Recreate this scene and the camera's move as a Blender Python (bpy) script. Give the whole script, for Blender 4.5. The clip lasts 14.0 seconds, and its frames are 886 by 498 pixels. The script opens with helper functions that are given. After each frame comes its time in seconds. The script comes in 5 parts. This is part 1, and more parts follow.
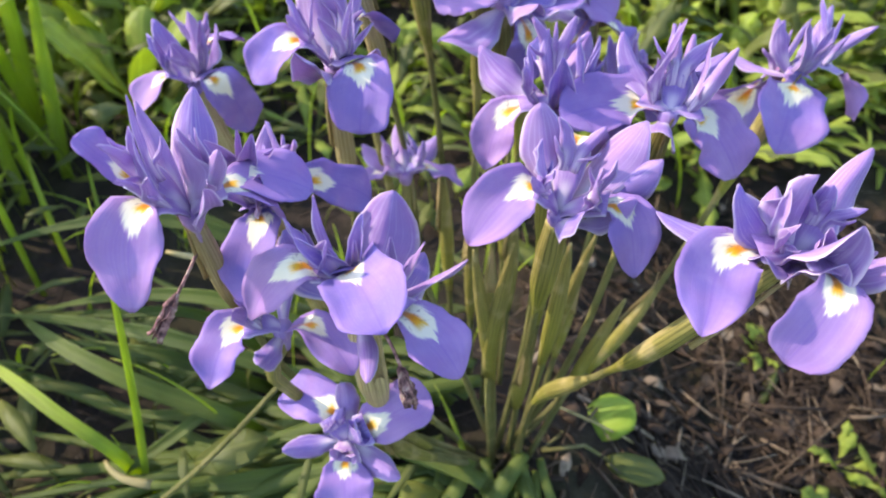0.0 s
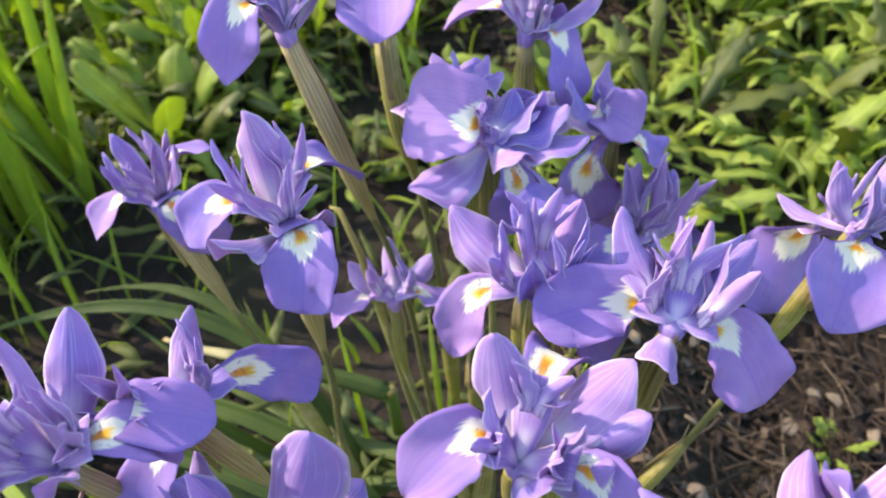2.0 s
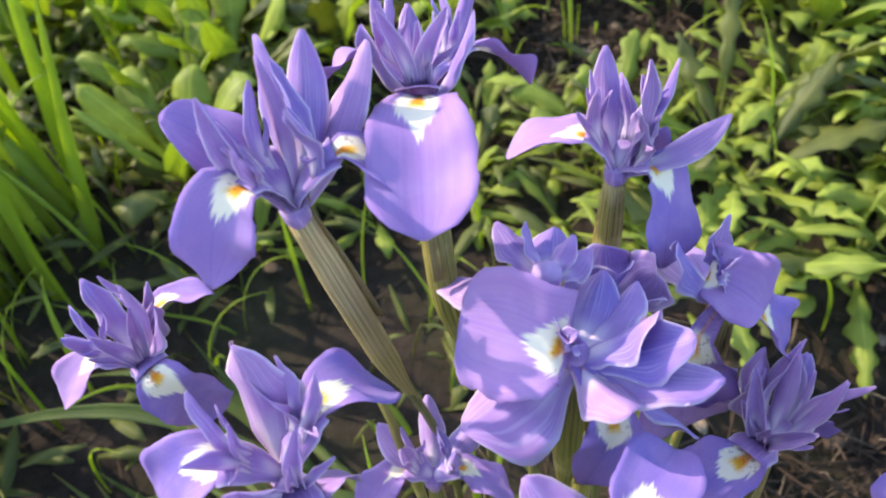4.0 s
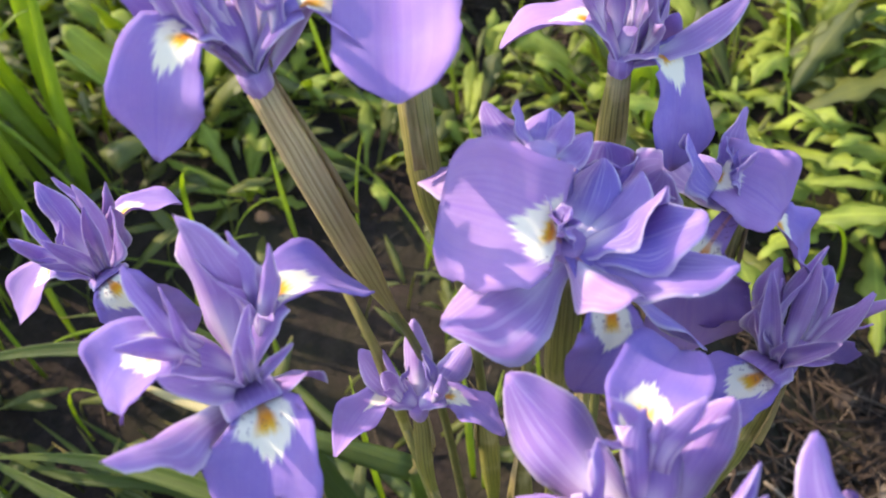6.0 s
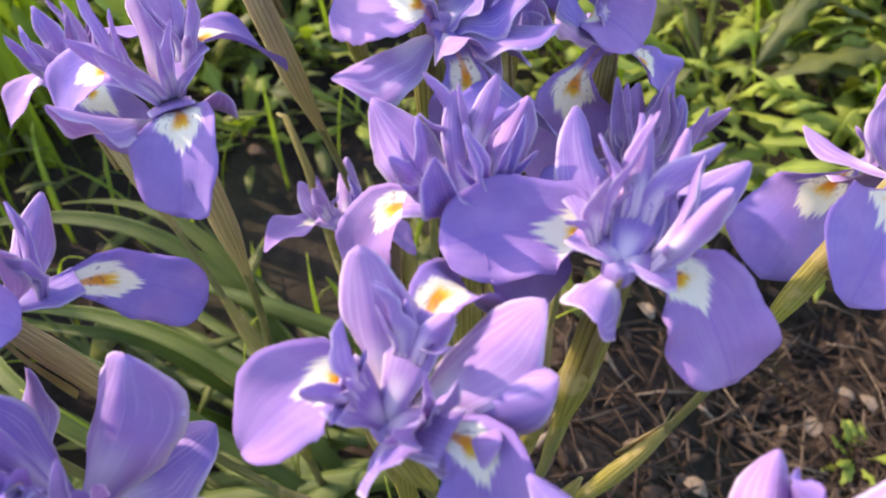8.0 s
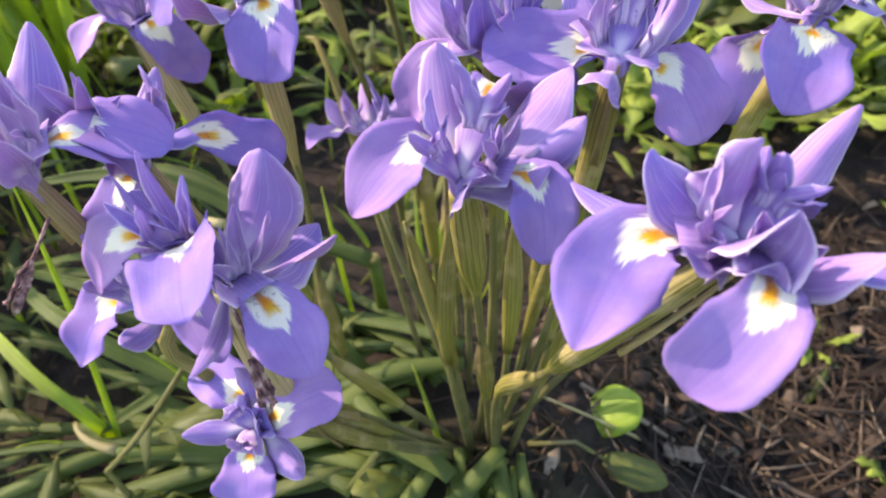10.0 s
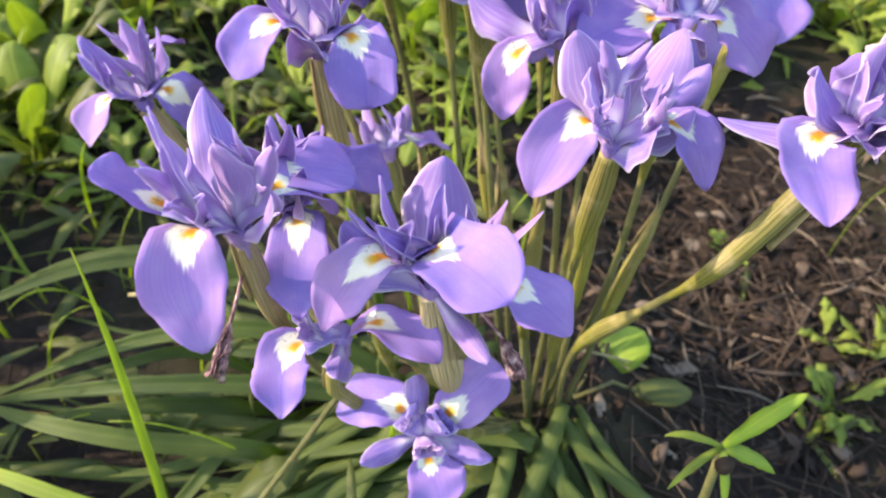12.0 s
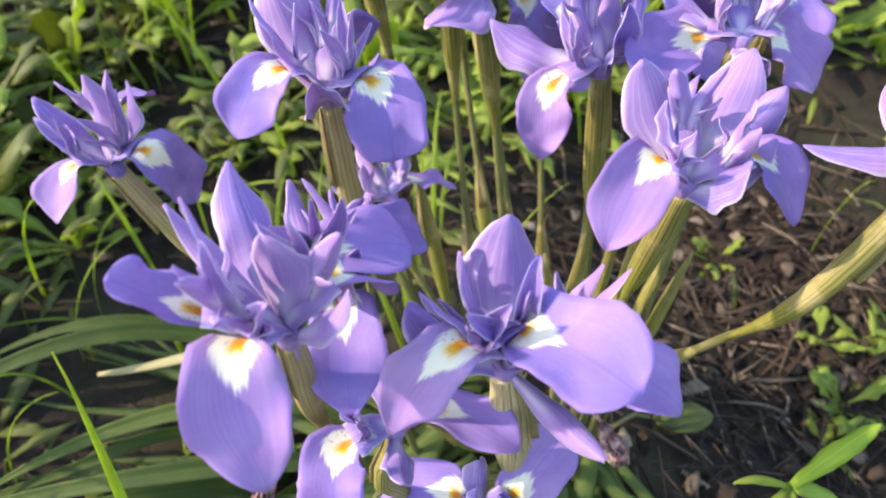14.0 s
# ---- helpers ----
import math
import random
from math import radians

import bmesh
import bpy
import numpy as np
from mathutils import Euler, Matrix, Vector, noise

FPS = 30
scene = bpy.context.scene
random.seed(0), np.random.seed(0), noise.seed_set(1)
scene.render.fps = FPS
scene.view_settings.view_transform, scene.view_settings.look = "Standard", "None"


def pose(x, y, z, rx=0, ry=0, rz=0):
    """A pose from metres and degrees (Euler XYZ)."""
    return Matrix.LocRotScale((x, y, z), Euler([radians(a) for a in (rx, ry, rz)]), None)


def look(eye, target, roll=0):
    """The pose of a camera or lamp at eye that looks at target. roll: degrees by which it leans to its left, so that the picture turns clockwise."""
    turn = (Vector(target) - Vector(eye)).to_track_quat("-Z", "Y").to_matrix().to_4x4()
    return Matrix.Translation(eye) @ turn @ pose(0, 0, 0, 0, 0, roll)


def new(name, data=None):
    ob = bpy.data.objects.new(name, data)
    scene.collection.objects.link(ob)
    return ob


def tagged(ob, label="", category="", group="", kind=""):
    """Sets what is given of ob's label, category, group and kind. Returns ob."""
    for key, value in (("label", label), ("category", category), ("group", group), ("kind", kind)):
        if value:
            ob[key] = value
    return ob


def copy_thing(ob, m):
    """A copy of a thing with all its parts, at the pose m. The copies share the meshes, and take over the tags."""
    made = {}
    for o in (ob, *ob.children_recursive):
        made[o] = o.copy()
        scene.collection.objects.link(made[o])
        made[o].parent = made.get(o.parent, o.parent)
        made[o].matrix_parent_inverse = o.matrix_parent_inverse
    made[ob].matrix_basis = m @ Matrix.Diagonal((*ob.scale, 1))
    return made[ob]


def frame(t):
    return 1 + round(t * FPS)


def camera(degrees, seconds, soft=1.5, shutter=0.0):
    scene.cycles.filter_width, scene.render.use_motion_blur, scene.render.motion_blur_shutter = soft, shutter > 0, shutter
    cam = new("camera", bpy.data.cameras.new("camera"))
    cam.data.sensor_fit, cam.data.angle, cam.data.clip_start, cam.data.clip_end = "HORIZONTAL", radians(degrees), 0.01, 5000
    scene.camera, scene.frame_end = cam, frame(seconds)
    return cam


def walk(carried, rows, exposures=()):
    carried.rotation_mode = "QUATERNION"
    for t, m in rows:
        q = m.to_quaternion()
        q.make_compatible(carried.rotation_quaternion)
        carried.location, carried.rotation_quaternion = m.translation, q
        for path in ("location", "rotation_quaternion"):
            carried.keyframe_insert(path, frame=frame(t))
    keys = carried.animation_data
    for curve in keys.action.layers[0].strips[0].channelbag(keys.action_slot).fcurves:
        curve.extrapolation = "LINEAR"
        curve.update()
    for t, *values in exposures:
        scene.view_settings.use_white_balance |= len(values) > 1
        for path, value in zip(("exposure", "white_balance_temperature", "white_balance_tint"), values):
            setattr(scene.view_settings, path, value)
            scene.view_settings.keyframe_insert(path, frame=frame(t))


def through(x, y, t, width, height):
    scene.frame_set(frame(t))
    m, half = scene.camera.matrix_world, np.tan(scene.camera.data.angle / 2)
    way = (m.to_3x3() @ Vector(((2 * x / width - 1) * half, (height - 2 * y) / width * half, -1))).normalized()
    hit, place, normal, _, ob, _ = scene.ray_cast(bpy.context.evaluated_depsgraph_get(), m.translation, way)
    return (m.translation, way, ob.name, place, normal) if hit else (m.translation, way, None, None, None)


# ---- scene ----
cam = camera(64.3, 14.0, soft=2.0)
cam.data.dof.use_dof, cam.data.dof.focus_distance, cam.data.dof.aperture_fstop = True, 0.165, 21.0
METRES, EYE, TILT, LEAN, TURN = 0.5, 0.36, -44.0, 0, 0
ROWS = [
    (0.0, 0.0, 0.0, 0.0, -0.0, 0.0, 0.0),
    (0.5, 0.0104, -0.0015, 0.0338, 1.76, 1.13, -0.22),
    (1.0, 0.0283, 0.0084, 0.0527, 3.42, 0.72, -1.24),
    (1.5, 0.0417, 0.0376, 0.0947, 4.77, 0.13, -0.93),
    (2.0, 0.0586, 0.0796, 0.1142, 6.2, -1.54, -1.28),
    (2.5, 0.0613, 0.1077, 0.138, 6.85, -2.53, -1.19),
    (3.0, 0.0394, 0.1231, 0.1972, 7.22, -2.09, -1.86),
    (3.2, 0.0371, 0.1355, 0.2068, 8.16, -2.33, -2.34),
    (5.3, 0.0104, 0.2488, 0.2267, 8.7, -6.82, -2.15),
    (5.5, 0.0171, 0.2405, 0.2158, 8.79, -6.58, -2.35),
    (6.0, 0.0339, 0.2197, 0.1886, 8.98, -5.99, -2.89),
    (6.5, 0.0522, 0.1985, 0.1587, 8.99, -5.38, -3.69),
    (7.0, 0.0733, 0.184, 0.1246, 9.7, -5.22, -5.32),
    (7.5, 0.0913, 0.1722, 0.1133, 10.07, -4.79, -5.92),
    (8.0, 0.1089, 0.1603, 0.092, 10.57, -4.57, -6.34),
    (8.2, 0.1247, 0.1564, 0.0836, 11.06, -4.29, -6.42),
    (10.3, 0.0699, 0.0586, -0.0007, 5.03, -2.51, 0.21),
    (10.5, 0.0468, 0.05, -0.001, 3.07, -2.11, 1.74),
    (11.0, -0.0137, 0.0285, -0.0165, 0.16, -2.08, 6.6),
    (11.5, -0.0456, 0.0293, -0.0166, -4.13, -2.59, 10.08),
    (12.0, -0.0777, 0.0328, 0.003, -7.91, -2.73, 13.07),
    (12.5, -0.0979, 0.049, 0.0223, -10.64, -3.24, 14.59),
    (13.0, -0.1164, 0.0807, 0.0312, -13.38, -4.15, 16.35),
    (13.5, -0.1203, 0.0937, 0.0333, -14.19, -4.15, 17.08),
    (14.0, -0.115, 0.089, 0.0391, -13.2, -3.01, 17.95),
]
walk(cam, [(t, pose(0, 0, EYE, TILT, LEAN, TURN) @ pose(METRES * x, METRES * y, METRES * z, 90 + pitch, roll, yaw)) for t, x, y, z, yaw, pitch, roll in ROWS],
     exposures=[(0.0, 1.83, 6650, 10), (2.0, 1.87, 6650, 10), (3.0, 1.94, 6650, 10), (5.5, 1.85, 6800, 12), (6.5, 1.96, 6950, 17), (8.0, 1.90, 7000, 21),
                (10.5, 1.95, 6950, 15), (11.5, 1.99, 6900, 14), (14.0, 1.90, 6650, 10)])

# ---- light ----
SUN_ELEVATION, SUN_AZIMUTH = 38.0, 163.0   # degrees; azimuth of the place the sun stands at, from +x towards +y
world = bpy.data.worlds.new("sky")
scene.world = world
world.use_nodes = True
wn = world.node_tree
sky = wn.nodes.new("ShaderNodeTexSky")
sky.sky_type = 'NISHITA'
sky.sun_disc = False
sky.sun_elevation = radians(SUN_ELEVATION)
sky.sun_rotation = radians(90 - SUN_AZIMUTH)
wn.links.new(sky.outputs[0], wn.nodes["Background"].inputs[0])
wn.nodes["Background"].inputs[1].default_value = 0.15
sun = new("sun", bpy.data.lights.new("sun", 'SUN'))
sun.data.energy, sun.data.angle, sun.data.color = 2.0, radians(0.6), (1.0, 0.87, 0.68)
ce, se = math.cos(radians(SUN_ELEVATION)), math.sin(radians(SUN_ELEVATION))
TO_SUN = Vector((ce * math.cos(radians(SUN_AZIMUTH)), ce * math.sin(radians(SUN_AZIMUTH)), se))
sun.matrix_world = look(TO_SUN * 5, (0, 0, 0))


# ---- materials ----
class Nodes:
    """Short notation for building a node tree."""

    def __init__(self, name):
        self.mat = bpy.data.materials.new(name)
        self.mat.use_nodes = True
        self.t = self.mat.node_tree
        self.t.nodes.clear()
        self.out = self.t.nodes.new("ShaderNodeOutputMaterial")

    def n(self, kind, **inputs):
        node = self.t.nodes.new(kind)
        for key, value in inputs.items():
            if key == "op":
                node.operation = value
            elif key == "blend":
                node.blend_type = value
            else:
                slot = node.inputs[int(key[1:])] if key[1:].isdigit() and key[0] == "i" else node.inputs[key.replace("_", " ")]
                if isinstance(value, bpy.types.NodeSocket):
                    self.t.links.new(value, slot)
                else:
                    slot.default_value = value
        return node

    def math(self, op, a, b=0.0, c=0.0):
        return self.n("ShaderNodeMath", op=op, i0=a, i1=b, i2=c).outputs[0]

    def ramp(self, fac, *stops):
        r = self.n("ShaderNodeValToRGB", i0=fac)
        el = r.color_ramp.elements
        while len(el) > len(stops):
            el.remove(el[-1])
        while len(el) < len(stops):
            el.new(1.0)
        for e, (p, c) in zip(el, stops):
            e.position, e.color = p, (*c, 1.0)
        return r.outputs[0]

    def smooth(self, x, lo, hi):
        m = self.n("ShaderNodeMapRange", i0=x, i1=lo, i2=hi)
        m.interpolation_type = 'SMOOTHSTEP'
        return m.outputs[0]

    def mix(self, fac, a, b, blend="MIX"):
        m = self.t.nodes.new("ShaderNodeMix")
        m.data_type, m.blend_type = 'RGBA', blend
        for slot, value in ((m.inputs[0], fac), (m.inputs[6], a), (m.inputs[7], b)):
            if isinstance(value, bpy.types.NodeSocket):
                self.t.links.new(value, slot)
            else:
                slot.default_value = value if isinstance(value, float) else (*value, 1.0)
        return m.outputs[2]

    def noise(self, scale, detail=3.0, vector=None, rough=0.55):
        nd = self.n("ShaderNodeTexNoise", Scale=scale, Detail=detail, Roughness=rough)
        if vector is not None:
            self.t.links.new(vector, nd.inputs["Vector"])
        return nd.outputs[0]

    def uv(self):
        s = self.n("ShaderNodeSeparateXYZ", i0=self.n("ShaderNodeUVMap").outputs[0])
        return s.outputs[0], s.outputs[1]

    def coords(self):
        return self.n("ShaderNodeTexCoord").outputs["Object"]

    def bump(self, height, strength, distance):
        return self.n("ShaderNodeBump", Strength=strength, Distance=distance, Height=height).outputs[0]

    def leafy(self, colour, through, share, rough, normal=None, gloss=0.3, velvet=0.0):
        """A thin living sheet: a soft glossy face that lets part of the light through."""
        p = self.n("ShaderNodeBsdfPrincipled", Base_Color=colour, Roughness=rough)
        p.inputs["Specular IOR Level"].default_value = gloss
        p.inputs["Sheen Weight"].default_value, p.inputs["Sheen Roughness"].default_value = velvet, 0.45
        tr = self.n("ShaderNodeBsdfTranslucent", Color=through)
        if normal is not None:
            self.t.links.new(normal, p.inputs["Normal"])
            self.t.links.new(normal, tr.inputs["Normal"])
        m = self.n("ShaderNodeMixShader", i0=share, i1=p.outputs[0], i2=tr.outputs[0])
        self.t.links.new(m.outputs[0], self.out.inputs[0])
        return self.mat

    def solid(self, colour, rough, normal=None, gloss=0.3):
        p = self.n("ShaderNodeBsdfPrincipled", Base_Color=colour, Roughness=rough)
        p.inputs["Specular IOR Level"].default_value = gloss
        if normal is not None:
            self.t.links.new(normal, p.inputs["Normal"])
        self.t.links.new(p.outputs[0], self.out.inputs[0])
        return self.mat


def petal_material(name, kind):
    m = Nodes(name)
    u, v = m.uv()
    au = m.math('ABSOLUTE', m.math('MULTIPLY_ADD', u, 2.0, -1.0))
    rnd = m.n("ShaderNodeObjectInfo").outputs["Random"]
    streak_at = m.n("ShaderNodeCombineXYZ", i0=m.math('MULTIPLY', u, 26.0), i1=m.math('MULTIPLY', v, 1.3), i2=rnd).outputs[0]
    streak = m.noise(1.0, 3.0, streak_at)
    veins = m.smooth(streak, 0.40, 0.66)
    blotch = m.noise(140.0, 3.0, m.coords())
    grain = m.noise(1500.0, 2.0, m.coords())
    hue = m.mix(rnd, (0.33, 0.207, 0.522), (0.40, 0.228, 0.505))
    tone = m.noise(75.0, 2.0, m.coords())
    hue = m.mix(m.smooth(tone, 0.35, 0.68), hue, m.mix(rnd, (0.22, 0.165, 0.53), (0.435, 0.268, 0.505)))
    hue = m.mix(m.math('MULTIPLY', veins, 0.13), hue, (0.20, 0.12, 0.48))
    hue = m.mix(m.math('MULTIPLY', m.smooth(blotch, 0.42, 0.72), 0.26), hue, (0.52, 0.38, 0.65))
    hue = m.mix(m.math('MULTIPLY', m.smooth(grain, 0.5, 0.8), 0.12), hue, (0.46, 0.35, 0.68))
    hue = m.mix(m.math('MULTIPLY', m.smooth(au, 0.05, 0.015), 0.22), hue, (0.20, 0.10, 0.50))
    fan = m.noise(1.0, 1.0, m.n("ShaderNodeCombineXYZ", i0=m.math('MULTIPLY', u, 60.0), i1=m.math('MULTIPLY', v, 1.0), i2=rnd).outputs[0])
    hue = m.mix(m.math('MULTIPLY', m.smooth(fan, 0.50, 0.62), 0.09), hue, (0.22, 0.11, 0.50))
    white = (0.90, 0.85, 0.68)
    orange = m.mix(m.smooth(v, 0.33, 0.40), (0.80, 0.30, 0.015), (0.86, 0.56, 0.03))
    if kind == "fall":
        jag_at = m.n("ShaderNodeCombineXYZ", i0=m.math('MULTIPLY', u, 26.0), i1=m.math('MULTIPLY', v, 3.0), i2=m.math('MULTIPLY', rnd, 9.0)).outputs[0]
        jag = m.math('MULTIPLY_ADD', m.noise(1.0, 2.5, jag_at), 0.20, -0.10)
        # a white shield below the claw, ragged towards the tip
        reach = m.math('SUBTRACT', m.math('ADD', 0.60, jag), m.math('MULTIPLY', au, 0.34))
        shield = m.math('MULTIPLY', m.smooth(m.math('SUBTRACT', reach, v), -0.01, 0.05), m.smooth(v, 0.23, 0.28))
        shield = m.math('MULTIPLY', shield, m.smooth(m.math('ADD', au, m.math('MULTIPLY', jag, 0.8)), 0.82, 0.62))
        col = m.mix(shield, hue, white)
        glow = m.math('MULTIPLY', m.smooth(m.math('ADD', v, m.math('MULTIPLY', jag, 0.4)), 0.425, 0.37), m.smooth(au, m.math('ADD', 0.20, m.math('MULTIPLY', m.smooth(v, 0.26, 0.36), 0.14)), 0.10))
        col = m.mix(m.math('MULTIPLY', glow, m.math('MULTIPLY_ADD', m.smooth(v, 0.24, 0.34), 0.55, 0.45)), col, orange)
        speck = m.math('MULTIPLY', m.smooth(m.noise(900.0, 1.0, m.coords()), 0.60, 0.66), m.smooth(v, 0.42, 0.34))
        col = m.mix(m.math('MULTIPLY', speck, 0.5), col, (0.20, 0.10, 0.16))
    else:
        base = m.math('MULTIPLY', m.smooth(m.math('ADD', v, m.math('MULTIPLY', blotch, 0.15)), 0.62, 0.36), m.smooth(au, 0.78, 0.05))
        col = m.mix(m.math('MULTIPLY', base, 0.68), hue, (0.84, 0.77, 0.82))
        col = m.mix(m.math('MULTIPLY', m.smooth(streak, 0.52, 0.62), 0.30), col, (0.73, 0.60, 0.77))
        col = m.mix(m.math('MULTIPLY', m.smooth(au, 0.80, 1.0), 0.6), col, (0.80, 0.71, 0.82))
    normal = m.bump(m.math('ADD', m.math('MULTIPLY', streak, 0.5), blotch), 0.26, 0.0007)
    return m.leafy(col, m.mix(0.3, col, (0.50, 0.26, 0.74)), 0.30, 0.58, normal, 0.20, 0.03)


def leaf_material(name, dark, light, through, share=0.42, scale=60.0, rib=0.5, gloss=0.35, spread=0.5):
    m = Nodes(name)
    u, v = m.uv()
    au = m.math('ABSOLUTE', m.math('MULTIPLY_ADD', u, 2.0, -1.0))
    rnd = m.n("ShaderNodeObjectInfo").outputs["Random"]
    isl = m.n("ShaderNodeNewGeometry").outputs["Random Per Island"]
    pick = m.math('FRACT', m.math('ADD', rnd, isl))
    blotch = m.noise(scale, 4.0, m.coords())
    fine = m.noise(scale * 14.0, 2.0, m.coords())
    lines = m.noise(1.0, 2.0, m.n("ShaderNodeCombineXYZ", i0=m.math('MULTIPLY', u, 22.0), i1=m.math('MULTIPLY', v, 2.0), i2=pick).outputs[0])
    f = m.math('ADD', m.math('MULTIPLY', pick, spread), m.math('MULTIPLY', m.smooth(blotch, 0.3, 0.7), 1.0 - spread))
    col = m.mix(f, dark, light)
    col = m.mix(m.math('MULTIPLY', m.smooth(lines, 0.45, 0.65), 0.35), col, tuple(0.55 * c for c in dark))
    col = m.mix(m.math('MULTIPLY', m.smooth(au, 0.10, 0.03), rib), col, tuple(min(1.0, 1.5 * c) for c in light))
    col = m.mix(m.math('MULTIPLY', m.smooth(fine, 0.62, 0.75), 0.22), col, (0.20, 0.17, 0.06))
    col = m.mix(m.math('MULTIPLY', m.smooth(m.math('ADD', v, m.math('MULTIPLY', blotch, 0.12)), 1.0, 1.08), 0.7), col, (0.30, 0.20, 0.08))
    normal = m.bump(m.math('ADD', lines, blotch), 0.4, 0.0008)
    return m.leafy(col, m.mix(f, through, tuple(min(1.0, 1.2 * c) for c in through)), share, 0.52, normal, gloss)


def stem_material(name, low, high, vein, papery):
    """Striped bracts and stems: veins run along, papery patches lie over them."""
    m = Nodes(name)
    u, v = m.uv()
    rnd = m.n("ShaderNodeObjectInfo").outputs["Random"]
    at = m.n("ShaderNodeCombineXYZ", i0=m.math('MULTIPLY', u, 40.0), i1=m.math('MULTIPLY', v, 2.2), i2=m.math('MULTIPLY', rnd, 7.0)).outputs[0]
    stripe = m.noise(1.0, 2.0, at)
    patch = m.noise(90.0, 4.0, m.coords())
    col = m.mix(m.smooth(m.math('ADD', v, m.math('MULTIPLY', patch, 0.3)), 0.25, 0.95), low, high)
    col = m.mix(m.math('MULTIPLY', m.smooth(m.math('FRACT', m.math('MULTIPLY', rnd, 3.7)), 0.35, 0.9), 0.45), col, (0.15, 0.12, 0.045))
    col = m.mix(m.math('MULTIPLY', m.smooth(stripe, 0.50, 0.57), 0.5), col, vein)
    wave = m.math('SINE', m.math('ADD', m.math('MULTIPLY', u, 94.25), m.math('MULTIPLY', m.noise(120.0, 1.0, m.coords()), 2.4)))
    col = m.mix(m.math('MULTIPLY', m.smooth(wave, 0.45, 0.9), 0.75), col, vein)
    col = m.mix(m.math('MULTIPLY', m.smooth(patch, 0.50, 0.66), 0.6), col, papery)
    normal = m.bump(m.math('ADD', stripe, m.math('MULTIPLY', patch, 0.4)), 0.7, 0.0008)
    return m.leafy(col, m.mix(0.5, col, high), 0.18, 0.5, normal, 0.3)


FALL = petal_material("iris_fall", "fall")
STANDARD = petal_material("iris_standard", "standard")
BRACT = stem_material("iris_bract", (0.32, 0.30, 0.05), (0.34, 0.28, 0.09), (0.12, 0.11, 0.03), (0.50, 0.39, 0.19))
DRY_BRACT = stem_material("dry_bract", (0.46, 0.37, 0.15), (0.60, 0.47, 0.25), (0.24, 0.16, 0.07), (0.46, 0.32, 0.18))
STEM = stem_material("iris_stem", (0.16, 0.155, 0.055), (0.24, 0.23, 0.08), (0.08, 0.085, 0.03), (0.26, 0.23, 0.10))
STRAP = leaf_material("iris_leaf", (0.04, 0.068, 0.018), (0.135, 0.17, 0.036), (0.26, 0.37, 0.04), 0.32, 40.0, 0.3, 0.22)
GRASS = leaf_material("grass_blade", (0.14, 0.20, 0.03), (0.34, 0.40, 0.05), (0.60, 0.74, 0.06), 0.50, 50.0, 0.4)
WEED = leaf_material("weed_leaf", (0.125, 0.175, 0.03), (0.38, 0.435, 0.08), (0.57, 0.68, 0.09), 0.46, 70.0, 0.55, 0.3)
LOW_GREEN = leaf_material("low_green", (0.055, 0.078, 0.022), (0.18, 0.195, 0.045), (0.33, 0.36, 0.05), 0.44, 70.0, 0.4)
SEEDLING = leaf_material("seedling_leaf", (0.20, 0.32, 0.035), (0.36, 0.45, 0.06), (0.54, 0.68, 0.06), 0.42, 90.0, 0.5)
STRAW_LEAF = leaf_material("straw_leaf", (0.36, 0.30, 0.13), (0.62, 0.54, 0.28), (0.60, 0.50, 0.20), 0.30, 90.0, 0.2)


def litter_material():
    m = Nodes("dry_litter")
    isl = m.math('FRACT', m.math('ADD', m.n("ShaderNodeNewGeometry").outputs["Random Per Island"], m.n("ShaderNodeObjectInfo").outputs["Random"]))
    col = m.ramp(isl, (0.0, (0.022, 0.015, 0.011)), (0.4, (0.038, 0.025, 0.018)), (0.7, (0.064, 0.043, 0.030)), (0.9, (0.115, 0.083, 0.058)), (1.0, (0.26, 0.20, 0.14)))
    spot = m.noise(400.0, 3.0, m.coords())
    col = m.mix(m.math('MULTIPLY', m.smooth(spot, 0.45, 0.7), 0.5), col, (0.06, 0.045, 0.03))
    return m.solid(col, 0.85, m.bump(spot, 0.5, 0.0008), 0.15)


def soil_material():
    m = Nodes("soil")
    at = m.coords()
    big, mid, fine = m.noise(9.0, 4.0, at), m.noise(70.0, 6.0, at, 0.65), m.noise(500.0, 4.0, at, 0.7)
    col = m.ramp(m.math('ADD', m.math('MULTIPLY', mid, 0.6), m.math('MULTIPLY', fine, 0.4)),
                 (0.30, (0.013, 0.010, 0.008)), (0.48, (0.028, 0.021, 0.017)), (0.62, (0.050, 0.036, 0.028)), (0.75, (0.092, 0.068, 0.053)))
    col = m.mix(m.math('MULTIPLY', m.smooth(big, 0.45, 0.65), 0.35), col, (0.05, 0.055, 0.022))
    height = m.math('ADD', m.math('MULTIPLY', mid, 0.8), m.math('MULTIPLY', fine, 0.35))
    flat = m.n("ShaderNodeVectorMath", op='DISTANCE', i0=at, i1=(0.05, 0.45, 0.03)).outputs["Value"]
    turf = m.ramp(m.noise(60.0, 5.0, at), (0.35, (0.03, 0.05, 0.015)), (0.55, (0.08, 0.13, 0.03)), (0.7, (0.15, 0.17, 0.06)))
    col = m.mix(m.smooth(m.math('ADD', flat, m.math('MULTIPLY', big, 0.5)), 0.85, 1.15), col, turf)
    return m.solid(col, 0.95, m.bump(height, 0.9, 0.006), 0.12)


LITTER, SOIL = litter_material(), soil_material()


